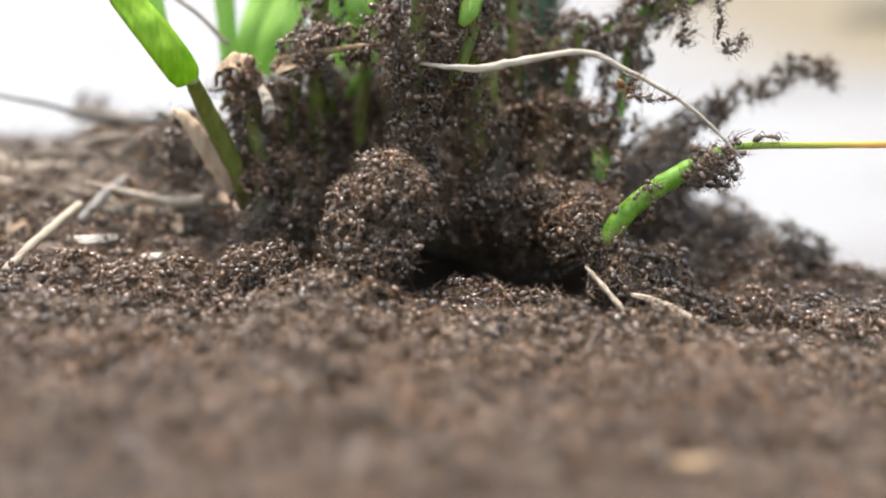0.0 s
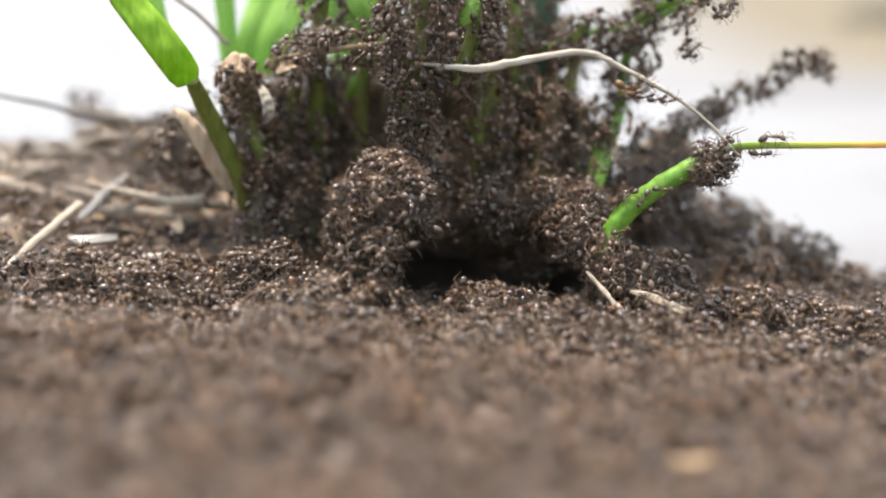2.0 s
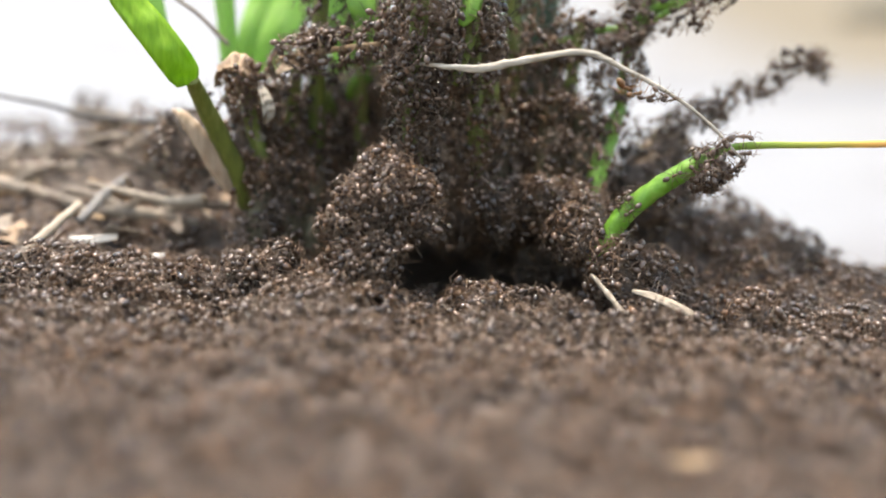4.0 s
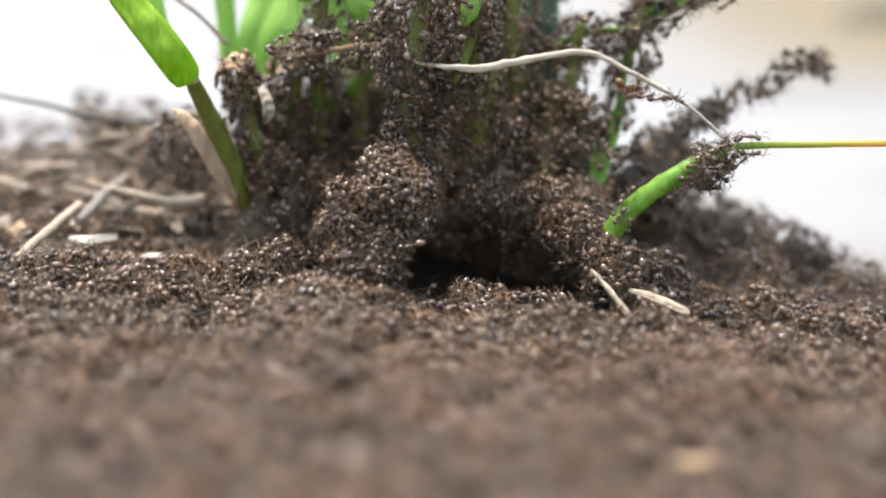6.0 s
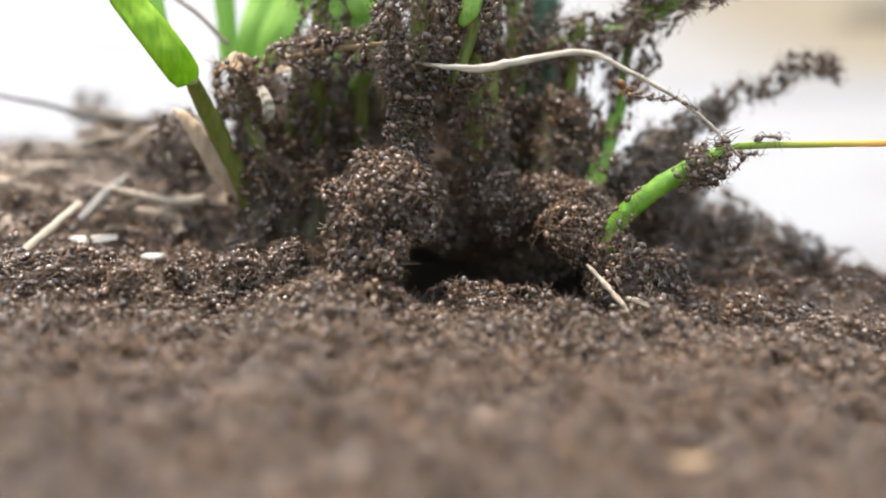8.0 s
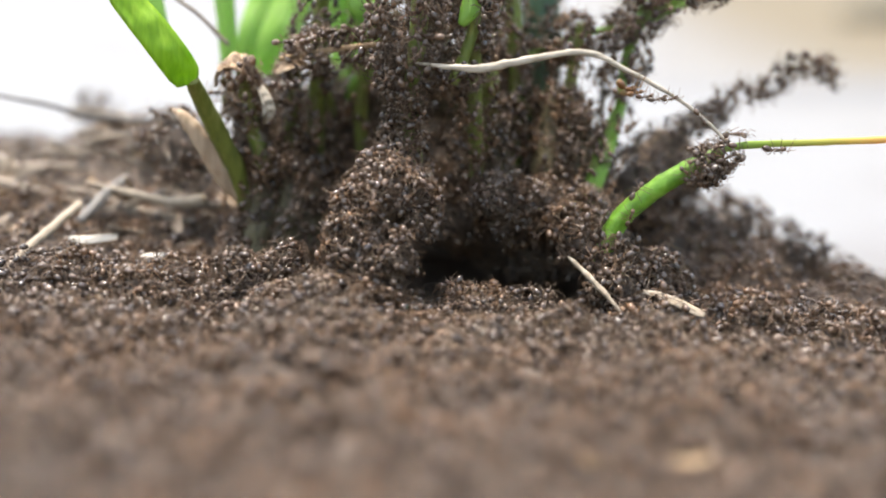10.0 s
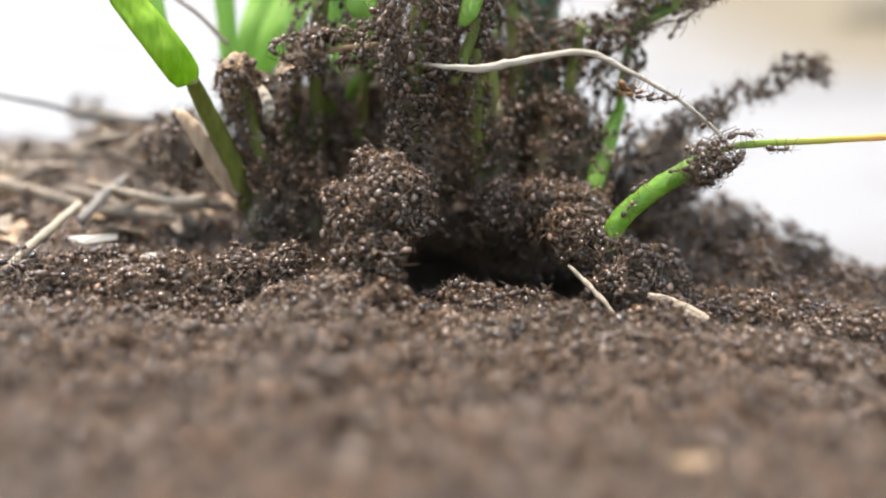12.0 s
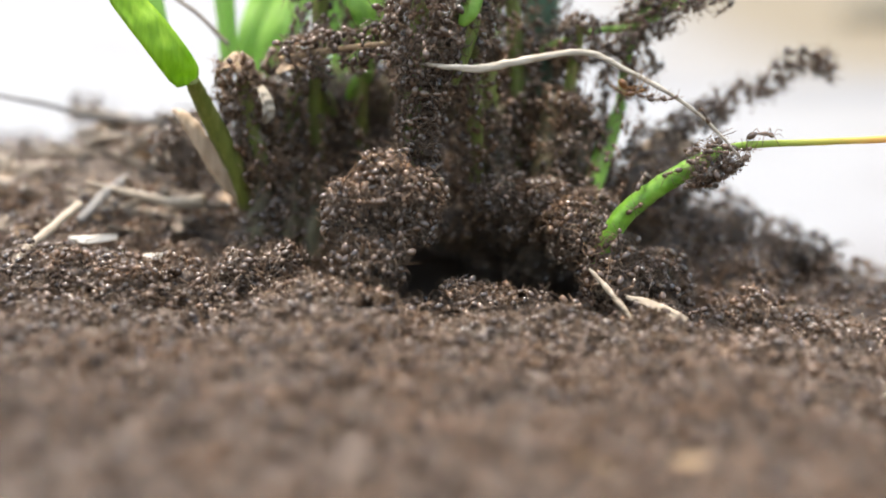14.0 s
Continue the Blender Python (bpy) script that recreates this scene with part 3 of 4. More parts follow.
STALKS = [  # line, radius, cover of ants, ants, material, bare share of the line
    (((-0.0052, 0.0100, 0.0221), (-0.0058, 0.0070, 0.0360), (-0.0047, 0.0050, 0.0472), (-0.0036, 0.0050, 0.0619)), 0.0016, (0.0018, 0.0017, 0.0026, 0.0056, 0.0056), 260, M_STALK, 0),
    (((0.0017, 0.0080, 0.0411), (0.0053, 0.0090, 0.0502), (0.0068, 0.0100, 0.0613)), 0.0010, (0.002, 0.003, 0.0025), 45, M_STALK, 0),
    (((-0.0264, 0.0320, 0.0228), (-0.0252, 0.0280, 0.0438), (-0.0234, 0.0250, 0.0623)), 0.0016, (0.0040, 0.0030, 0.0028, 0.0030), 72, M_STALK, 0),
    (((-0.0320, 0.0300, 0.0231), (-0.0302, 0.0280, 0.0370), (-0.0284, 0.0250, 0.0472)), 0.0013, (0.0045, 0.0028, 0.0026), 48, M_STALK, 0),
    (((-0.0174, 0.0380, 0.0222), (-0.0170, 0.0360, 0.0402), (-0.0155, 0.0360, 0.0620)), 0.0013, (0.0045, 0.0036, 0.0018), 46, M_STALK, 0),
    (((0.0069, 0.0220, 0.0206), (0.0061, 0.0180, 0.0375), (0.0054, 0.0160, 0.0607)), 0.0014, (0.005, 0.0034, 0.003, 0.003), 125, M_STALK, 0),
    (((0.0143, 0.0320, 0.0193), (0.0151, 0.0300, 0.0369), (0.0138, 0.0320, 0.0617)), 0.0016, (0.005, 0.004, 0.003, 0.0025), 125, M_STALK, 0),
    (((0.0205, 0.0420, 0.0180), (0.0207, 0.0420, 0.0400), (0.0211, 0.0440, 0.0648)), 0.0040, (0.006, 0.005, 0.004), 70, M_DARKSTALK, 0),
    (((0.0255, 0.0320, 0.0193), (0.0255, 0.0300, 0.0369), (0.0277, 0.0280, 0.0527)), 0.0013, (0.005, 0.003, 0.002, 0.002), 50, M_STALK, 0),
    (((0.0314, 0.0300, 0.0172), (0.0358, 0.0300, 0.0358), (0.0375, 0.0300, 0.0471), (0.0425, 0.0300, 0.0594)), 0.0010, (0.0018, 0.0030, 0.0028, 0.0026), 62, M_SHOOT, 1),
    (((0.0175, 0.0340, 0.0461), (0.0248, 0.0320, 0.0492), (0.0313, 0.0300, 0.0511), (0.0390, 0.0280, 0.0521), (0.0484, 0.0260, 0.0565), (0.0572, 0.0260, 0.0596)), 0.0006, (0.0036, 0.0038, 0.0036, 0.0030, 0.0018, 0.001), 62, M_SHOOT, 0),
    (((-0.0353, 0.0220, 0.0240), (-0.0379, 0.0200, 0.0352), (-0.0389, 0.0180, 0.0450)), 0.0014, (0.0034, 0.0028, 0.002), 48, M_STALK, 0),
]


def build_tuft():
    tuft = base("grass_tuft", (-0.0016, 0.0250, 0.0121), "green grass tuft smothered in brown ants", "grass")
    for pts, r, cover, n, m, bare in STALKS:
        tip = Vector(pts[-1])
        way = (tip - Vector(pts[-2])).normalized()
        grown = [*pts]
        # Tall stalks run on unseen, with leaves added up there to shade the tuft.
        if tip.z > 0.055:
            out = Vector((tip.x, tip.y - 0.03, 0)).normalized()
            grown += [tip + way * 0.02, tip + way * 0.035 + out * 0.004]
            top = tip + way * 0.033 + out * 0.003
            for turn in (-75, 0, 75):
                o = Matrix.Rotation(radians(turn), 3, "Z") @ out
                # Right-hand stalks keep more of these leaves, for more shade below.
                if o.y < (-0.5 if tip.x > 0.006 else 0.15):
                    continue
                leaf = [top, top + o * 0.012 + Vector((0, 0, 0.02)), top + o * 0.03 + Vector((0, 0, 0.026)), top + o * 0.05 + Vector((0, 0, 0.016))]
                side = o.cross(Vector((0, 0, 1)))
                part("leaf_blade", local(ribbon(leaf, (0.002, 0.0045, 0.0045, 0.001), across=side, fold=0.3, wave=0.1), tuft), M_LEAF_FAR, tuft)
        part("stalk", local(tube(grown, [r * 0.4, r * 1.25, r] if bare else [r * 1.1, r, r * 0.8], 10, 8, rough=0.12), tuft), m, tuft)
        p, q, d = stem_points(n, pts[bare:], cover)
        n = len(p)
        shares(p, q, "brown ants climbing a grass stalk", 2, True, 0.6, d * RNG.choice([-1, 1], (n, 1)), (0, 0.0008), (1.4, 2.0))
    for pts, r in ((((-0.0376, 0.0200, 0.0058), (-0.0363, 0.0210, 0.0139), (-0.0355, 0.0230, 0.0238)), 0.0030), (((-0.0324, 0.0220, 0.0050), (-0.0314, 0.0230, 0.0136), (-0.0302, 0.0260, 0.0247)), 0.0036), (((-0.0271, 0.0230, 0.0052), (-0.0266, 0.0240, 0.0134), (-0.0260, 0.0270, 0.0234)), 0.0030),
                   (((0.0098, 0.0230, 0.0170), (0.0106, 0.0240, 0.0260), (0.0114, 0.0270, 0.0360)), 0.0026), (((0.0206, 0.0240, 0.0180), (0.0215, 0.0260, 0.0269), (0.0225, 0.0290, 0.0381)), 0.0032), (((0.0269, 0.0240, 0.0180), (0.0275, 0.0250, 0.0270), (0.0280, 0.0270, 0.0360)), 0.0022)):
        part("stalk", local(tube(pts, [r * 1.2, r, r * 0.7], 14, 8, rough=0.25), tuft), M_BASE, tuft, "dark olive-brown old stalk base")
        p, q, d = stem_points(95, pts, (r * 1.1, r * 1.1))
        shares(p, q, "brown ants climbing an old stalk base", 1, True, 0.5)
    for pts, w, m in (
        (((-0.0464, 0.0450, 0.0435), (-0.0467, 0.0450, 0.0531), (-0.0472, 0.0450, 0.0649), (-0.0478, 0.0470, 0.0960)), (0.0018, 0.0022, 0.0022), M_LEAF_FAR),
        (((-0.0452, 0.0550, 0.0421), (-0.0436, 0.0550, 0.0521), (-0.0396, 0.0600, 0.0647), (-0.0280, 0.0600, 0.0986)), (0.002, 0.0026, 0.0028), M_LEAF_FAR),
        (((-0.0429, 0.0600, 0.0419), (-0.0381, 0.0600, 0.0509), (-0.0332, 0.0650, 0.0638), (-0.0214, 0.0700, 0.0920)), (0.003, 0.005, 0.006), M_LEAF_FAR),
        (((-0.0214, 0.0600, 0.0381), (-0.0199, 0.0600, 0.0509), (-0.0204, 0.0600, 0.0660), (-0.0229, 0.0600, 0.1022)), (0.005, 0.0075, 0.008), M_LEAF_FAR),
        (((0.0280, 0.0160, 0.0145), (0.0303, 0.0200, 0.0228), (0.0331, 0.0250, 0.0299), (0.0368, 0.0310, 0.0369)), (0.0009, 0.0019, 0.0020, 0.0010), M_PALESHOOT),
        (((0.0379, 0.0280, 0.0525), (0.0421, 0.0270, 0.0551), (0.0474, 0.0260, 0.0566), (0.0530, 0.0260, 0.0602)), (0.0006, 0.0011, 0.0013, 0.0012), M_SHOOT),
        (((-0.0139, 0.0200, 0.0500), (-0.0145, 0.0200, 0.0525), (-0.0156, 0.0200, 0.0557), (-0.0168, 0.0220, 0.0611)), (0.0006, 0.0022, 0.0026, 0.003), M_PALESHOOT),
        (((-0.0234, 0.0500, 0.0473), (-0.0228, 0.0500, 0.0544), (-0.0222, 0.0500, 0.0628)), (0.0022, 0.0030, 0.0030), M_LEAF_FAR),
        (((0.0032, 0.0040, 0.0516), (0.0046, 0.0040, 0.0541), (0.0061, 0.0060, 0.0591)), (0.0006, 0.0017, 0.0019), M_PALESHOOT),
        (((-0.0201, 0.0360, 0.0371), (-0.0179, 0.0350, 0.0400), (-0.0160, 0.0350, 0.0425), (-0.0143, 0.0360, 0.0451)), (0.0006, 0.0017, 0.0016, 0.0005), M_PALESHOOT),
        (((0.0145, 0.0340, 0.0200), (0.0154, 0.0340, 0.0244), (0.0168, 0.0340, 0.0297), (0.0182, 0.0350, 0.0355)), (0.0005, 0.0008, 0.0007, 0.0003), M_STALK),
        (((0.0076, 0.0220, 0.0273), (0.0082, 0.0220, 0.0335), (0.0091, 0.0220, 0.0395), (0.0097, 0.0220, 0.0439)), (0.0012, 0.0022, 0.0020, 0.0008), M_STALK),
        (((-0.0260, 0.0340, 0.0402), (-0.0247, 0.0330, 0.0380), (-0.0236, 0.0330, 0.0359), (-0.0224, 0.0340, 0.0337)), (0.0005, 0.0015, 0.0015, 0.0004), M_STALK),
        (((0.0093, 0.0600, 0.0419), (0.0101, 0.0600, 0.0559), (0.0110, 0.0600, 0.0660), (0.0145, 0.0600, 0.0986)), (0.003, 0.0035, 0.003), M_LEAF_FAR),
        (((-0.0582, 0.0350, 0.0506), (-0.0593, 0.0350, 0.0574), (-0.0601, 0.0350, 0.0641), (-0.0626, 0.0350, 0.0860)), (0.0018, 0.0018, 0.0015), M_LEAF_FAR),
    ):
        part("leaf_blade", local(ribbon(pts, w, fold=0.3, wave=0.1), tuft), m, tuft)


def build_tiller():
    t = base("grass_tiller", (-0.0393, 0.0160, 0.0136), "young grass tiller with one bright green leaf and a dry sheath", "grass")
    part("stem", local(tube(((-0.0394, 0.0220, 0.0162), (-0.0408, 0.0190, 0.0243), (-0.0430, 0.0160, 0.0312), (-0.0451, 0.0120, 0.0378), (-0.0459, 0.0080, 0.0419)), [0.0013, 0.0020, 0.0020, 0.0017, 0.0013], 12, 8, 0.8, 0.12), t), M_OLIVE, t)
    part("sheath", local(tube(((-0.0405, 0.0210, 0.0178), (-0.0435, 0.0180, 0.0235), (-0.0461, 0.0160, 0.0295), (-0.0492, 0.0160, 0.0342), (-0.0522, 0.0180, 0.0360)), (0.0007, 0.0017, 0.0018, 0.0014, 0.0002), 12, 10, 0.5, 0.3), t), M_PAPER, t, "papery beige dry sheath")
    part("leaf_blade", local(ribbon(((-0.0466, 0.0075, 0.0411), (-0.0471, 0.0065, 0.0434), (-0.0490, 0.0050, 0.0468), (-0.0524, 0.0050, 0.0514), (-0.0563, 0.0060, 0.0559), (-0.0600, 0.0070, 0.0606)),
         (0.0019, 0.0030, 0.0031, 0.0031, 0.0030, 0.0027, 0.002), across=(0.72, 0.25, 0.64), fold=0.16, wave=0.12), t), M_LEAF, t)


def build_dead_leaf():
    t = base("dead_leaf", (-0.0403, 0.0210, 0.0363), "curled brown dead leaf caught on the stalks", "leaf")
    part("leaf", local(ribbon(((-0.0439, 0.0200, 0.0405), (-0.0425, 0.0180, 0.0433), (-0.0401, 0.0170, 0.0446), (-0.0378, 0.0170, 0.0438), (-0.0367, 0.0180, 0.0416), (-0.0365, 0.0200, 0.0390)),
         (0.0008, 0.0018, 0.0024, 0.0024, 0.0018, 0.0006), across=(0.1, 0.75, 0.6), fold=0.4, wave=0.4, n=8), t), M_DEADLEAF, t)
    t = base("dead_leaf", (-0.0366, 0.015, 0.0323), "narrow withered beige leaf hanging from the tuft", "leaf")
    part("leaf", local(ribbon(((-0.0386, 0.0210, 0.0335), (-0.0376, 0.0200, 0.0320), (-0.0363, 0.0200, 0.0308), (-0.0349, 0.0210, 0.0301)), (0.0004, 0.0009, 0.0010, 0.0004), across=(0.4, 0.2, 0.9), fold=0.4, wave=0.3), t), M_BLEACHED, t)
    t = base("dead_leaf", (0.049, 0.05, 0.0246), "broad curled tan leaf lying behind the shoot", "leaf")
    part("leaf", local(ribbon(((0.0428, 0.0500, 0.0208), (0.0455, 0.0480, 0.0238), (0.0489, 0.0470, 0.0259), (0.0531, 0.0490, 0.0263), (0.0573, 0.0520, 0.0238)), (0.0016, 0.0042, 0.0046, 0.0030, 0.0008), across=(0.3, 0.45, 0.85), fold=0.25, wave=0.5, n=8), t), M_DEADLEAF, t)
    t = base("dead_leaf", (-0.0373, 0.0165, 0.0338), "limp olive green leaf hanging among the stalks", "leaf")
    part("leaf", local(ribbon(((-0.0439, 0.0240, 0.0375), (-0.0419, 0.0250, 0.0381), (-0.0399, 0.0260, 0.0367), (-0.0388, 0.0270, 0.0343)), (0.0005, 0.0013, 0.0013, 0.0004), across=(0.7, 0.2, 0.6), fold=0.4, wave=0.4), t), M_OLIVE, t)
    t = base("dead_leaf", (-0.0301, 0.0170, 0.0440), "torn beige leaf stuck on a stalk", "leaf")
    part("leaf", local(ribbon(((-0.0319, 0.0180, 0.0429), (-0.0298, 0.0170, 0.0442), (-0.0274, 0.0170, 0.0448), (-0.0256, 0.0180, 0.0438)), (0.0005, 0.0011, 0.0010, 0.0004), across=(0.1, 0.3, 0.9), fold=0.4, wave=0.5), t), M_DEADLEAF, t)
    t = base("dead_leaf", (-0.0352, 0.0225, 0.0362), "broad bleached beige leaf drooping between the stalks", "leaf")
    part("leaf", local(ribbon(((-0.0364, 0.0170, 0.0397), (-0.0345, 0.0150, 0.0396), (-0.0336, 0.0140, 0.0377), (-0.0334, 0.0140, 0.0356), (-0.0343, 0.0150, 0.0336)), (0.0005, 0.0009, 0.0012, 0.0012, 0.0004), across=(0.8, 0.5, 0.2), fold=0.8, wave=0.6, n=8), t), M_BLEACHED, t)


def build_shoot():
    t = base("grass_shoot", (0.0300, 0.0020, 0.0127), "green shoot bent over into a yellow dry-tipped blade", "grass")
    part("stem", local(tube(((0.0274, 0.004, 0.0086), (0.0294, 0.0025, 0.0116), (0.0324, 0.0020, 0.0174), (0.0382, 0.0010, 0.0227), (0.0444, 0.0000, 0.0269), (0.0493, 0.0000, 0.0296)), [0.0013, 0.0018, 0.0019, 0.0018, 0.0017, 0.0011], 14, 10, rough=0.14), t), M_SHOOT, t)
    knots = [ball_points(n, c, r) for n, c, r in ((28, (0.0469, 0, 0.027), (0.0028, 0.0026, 0.0030)), (9, (0.0503, 0, 0.0296), (0.0016, 0.0014, 0.0014)))]
    p, q = (np.concatenate([k[i] for k in knots]) for i in (0, 1))
    shares(p, q, "knot of brown ants on a bent grass shoot", 2, True, 0.8, size=(1.5, 1.85), lift=(-0.0014, 0.0002))



def build_yellow():
    t = base("yellow_blade", (0.0490, 0.0000, 0.0298), "thin grass blade turning from green to orange", "grass")
    part("blade", local(tube(((0.0486, 0.0000, 0.0296), (0.0538, 0.0000, 0.0306), (0.0638, 0.0000, 0.0307), (0.0718, 0.0000, 0.0308), (0.0818, 0.0000, 0.0309)), [0.0005, 0.0007, 0.0006, 0.0006, 0.0007], 8, 8, 0.5, 0.15), t), M_YELLOW, t)
    return t


def build_root():
    t = base("dry_root", (-0.0004, 0.0000, 0.0443), "pale dry root arching out of the tuft", "root")
    part("root", local(tube(((-0.0049, 0.0010, 0.0451), (0.0006, -0.0015, 0.0445), (0.0065, -0.0020, 0.0442), (0.0123, -0.0020, 0.0452), (0.0240, -0.0020, 0.0470), (0.0319, -0.0020, 0.0439), (0.0400, -0.0020, 0.0395), (0.0461, -0.0020, 0.0351), (0.0525, -0.0020, 0.0286)),
         [0.0002, 0.0004, 0.0007, 0.00075, 0.00055, 0.0005, 0.0004, 0.00033, 0.00027, 0.0002], 10, 10, 0.55, 0.4), t), M_ROOT, t)


def build_chain():
    """Ants hanging on to one another, far out over the drop."""
    p, q, d = stem_points(58, ((-0.0308, 0.0150, 0.0456), (-0.0215, 0.0130, 0.0470), (-0.0098, 0.0100, 0.0484)), (0.0028, 0.0018, 0.002, 0.0026))
    shares(p, q, "brown ants crowding along a twig", 2, True, 0.8)
    p, q, d = stem_points(34, ((-0.0905, 0.0980, 0.0190), (-0.0940, 0.1020, 0.0270), (-0.0970, 0.1060, 0.0340)), (0.006, 0.004, 0.002))
    shares(p, q, "small tower of brown ants above the litter", 1, False, 0.8)
    p, q, d = stem_points(20, ((0.0287, 0.0160, 0.0197), (0.0311, 0.0200, 0.0259), (0.0336, 0.0240, 0.0322), (0.0361, 0.0280, 0.0370)), (0.0022, 0.0018, 0.0016))
    shares(p, q, "brown ants climbing a green blade", 2, True, 0.6, d, (0, 0.0006), (1.3, 1.8))
    p, q, d = stem_points(52, ((0.0407, 0.0340, 0.0271), (0.0471, 0.0360, 0.0305), (0.0526, 0.0370, 0.0336), (0.0572, 0.0380, 0.0354)), (0.0022, 0.0024, 0.0018, 0.0014))
    shares(p, q, "chain of brown ants hanging on to one another", 2, True, 0.7, d, (-0.0006, 0.0004), (1.25, 1.6))


def straw(name, label, pts, radii, m=None, cat="straw", flat=0.6):
    t = base(name, pts[0], label, cat)
    part("stem", local(tube(pts, radii, 8, 6, flat, 0.25), t), m or M_STRAW, t)
    return t


def build_straws():
    straw("straw", "grey-brown dry straw lying on the swarm", ((-0.0787, -0.0020, 0.0083), (-0.0762, 0.0060, 0.0120), (-0.0741, 0.0140, 0.0148), (-0.0722, 0.0210, 0.0173)), [0.0008, 0.0009, 0.0009, 0.0008], M_HAY)
    straw("straw", "pale dry straw lying across the litter", ((-0.0768, 0.0380, 0.0195), (-0.0655, 0.0320, 0.0179), (-0.0559, 0.0290, 0.0164), (-0.0486, 0.0260, 0.0175)), [0.0003, 0.0008, 0.0011, 0.0012], M_HAY)
    straw("straw", "beige dry straw lying in the litter", ((-0.1033, 0.0520, 0.0183), (-0.0917, 0.0480, 0.0160), (-0.0798, 0.0440, 0.0137)), [0.0013, 0.0014, 0.0012])
    straw("straw", "long thin grey straw over the litter", ((-0.0977, 0.0450, 0.0377), (-0.0875, 0.0470, 0.0355), (-0.0762, 0.0500, 0.0322), (-0.0623, 0.0550, 0.0313)), [0.0004, 0.0005, 0.0006, 0.0008], M_GREYSTRAW)
    straw("straw", "thin dry grey grass stem", ((-0.0548, 0.0300, 0.0583), (-0.0493, 0.0300, 0.0544), (-0.0433, 0.0300, 0.0483)), [0.0004, 0.0004, 0.0005])
    straw("straw", "dark grey straw half sunk in the litter", ((-0.0735, 0.0240, 0.0132), (-0.0708, 0.0320, 0.0175), (-0.0688, 0.0420, 0.0202)), [0.0009, 0.0011, 0.0008], M_GREYSTRAW)
    straw("straw", "broken brown straw leaning on the litter", ((-0.0938, 0.0600, 0.0130), (-0.0884, 0.0650, 0.0191), (-0.0828, 0.0700, 0.0268)), [0.0016, 0.0018, 0.0012])
    straw("straw", "thick beige straw lying in the litter", ((-0.0801, 0.0600, 0.0197), (-0.0718, 0.0600, 0.0250), (-0.0622, 0.0600, 0.0322)), [0.0016, 0.002, 0.0014])
    straw("straw", "short brown straw in the litter", ((-0.0640, 0.0450, 0.0226), (-0.0572, 0.0430, 0.0241), (-0.0517, 0.0400, 0.0219)), [0.0012, 0.0013, 0.001])
    straw("grass_stub", "tiny pale grass stub standing in the swarm", ((0.0743, -0.0080, -0.0026), (0.0739, -0.0080, -0.0004), (0.0734, -0.0080, 0.0021)), [0.0004, 0.0003, 0.0002], M_CHIP, "grass stub")
    for a, b, c, w in (((0.0132, -0.0720, 0.0022), (0.0164, -0.0730, 0.0008), (0.0197, -0.0730, -0.0005), 0.0013), ((0.0256, -0.0770, 0.0024), (0.0278, -0.0780, 0.0026), (0.0299, -0.0780, 0.0030), 0.0008)):
        t = base("leaf_scrap", b, "pale tan scrap of dry leaf on the swarm", "leaf scrap", "leaf scraps")
        part("scrap", local(ribbon((a, b, c), (w * 0.4, w * 0.8, w * 0.5), across=(0.2, 1, 0.5), fold=0.3, wave=0.4), t), M_SHEATH, t)
    rng = np.random.default_rng(31)
    for _ in range(32):
        d = rng.uniform(0.222, 0.29)
        x, y = rng.uniform(-0.42, -0.24) * d, d - 0.19
        o = Vector((x, y, float(soil_height(x, y)) + 0.003))
        u = Vector((rng.normal(0, 1), rng.normal(0, 0.5), rng.uniform(-0.35, 0.35))).normalized() * rng.uniform(0.006, 0.015)
        w = rng.uniform(0.0005, 0.0015)
        straw("straw", "thin dry straw tangled in the litter", (o - u, o + Vector((0, 0, 0.001)), o + u), [w * 0.6, w, w * 0.7])
    rng = np.random.default_rng(5)
    for _ in range(44):
        d = rng.uniform(0.215, 0.3)
        x, y = rng.uniform(-0.43, -0.2) * d, d - 0.19
        z = float(soil_height(x, y)) + 0.002
        a, w = rng.uniform(0, 6.28), rng.uniform(0.001, 0.003)
        t = base("leaf_scrap", (x, y, z), "small brown scrap of dead leaf in the litter", "leaf scrap", "leaf scraps")
        u = Vector((math.cos(a), math.sin(a), rng.uniform(-0.3, 0.5))) * rng.uniform(0.003, 0.007)
        o = Vector((x, y, z))
        part("scrap", local(ribbon((o - u, o + Vector((0, 0, 0.001)), o + u), (w * 0.4, w, w * 0.3), across=(-math.sin(a), math.cos(a), 0.4), fold=0.5, wave=0.5), t), (M_DEADLEAF, M_STRAW, M_SHEATH)[int(rng.integers(0, 3))], t)
    straw("twig", "brown twig with ants between the stalks", ((-0.0308, 0.0150, 0.0456), (-0.0215, 0.0130, 0.0472), (-0.0098, 0.0100, 0.0487)), [0.0005, 0.0006, 0.0004], M_SHEATH, "twig")
    for a, b, c, w in ((*((-0.0728, 0.0150, 0.0113), (-0.0692, 0.0150, 0.0109), (-0.0643, 0.0180, 0.0110)), 0.0011), (*((-0.0575, 0.0100, 0.0086), (-0.0556, 0.0100, 0.0086), (-0.0530, 0.0100, 0.0088)), 0.0008)):
        t = base("wood_chip", a, "pale splinter of wood on the soil", "wood chip")
        part("chip", local(ribbon((a, b, c), (w * 0.3, w * 0.8, w * 0.45), across=(0.15, 0.55, 0.8), fold=0.4, thick=0.0004, wave=0.5, n=5, seed=3), t), M_SPLINTER, t)


# ---- single ants, in parts ----
ANTS = []


AMBER = material("ant_amber", [(0.1, 0.045, 0.015), (0.24, 0.115, 0.04), (0.4, 0.22, 0.09)], 900, 0.25, 0.1, 3, coat=0.6, transmit=0.3)


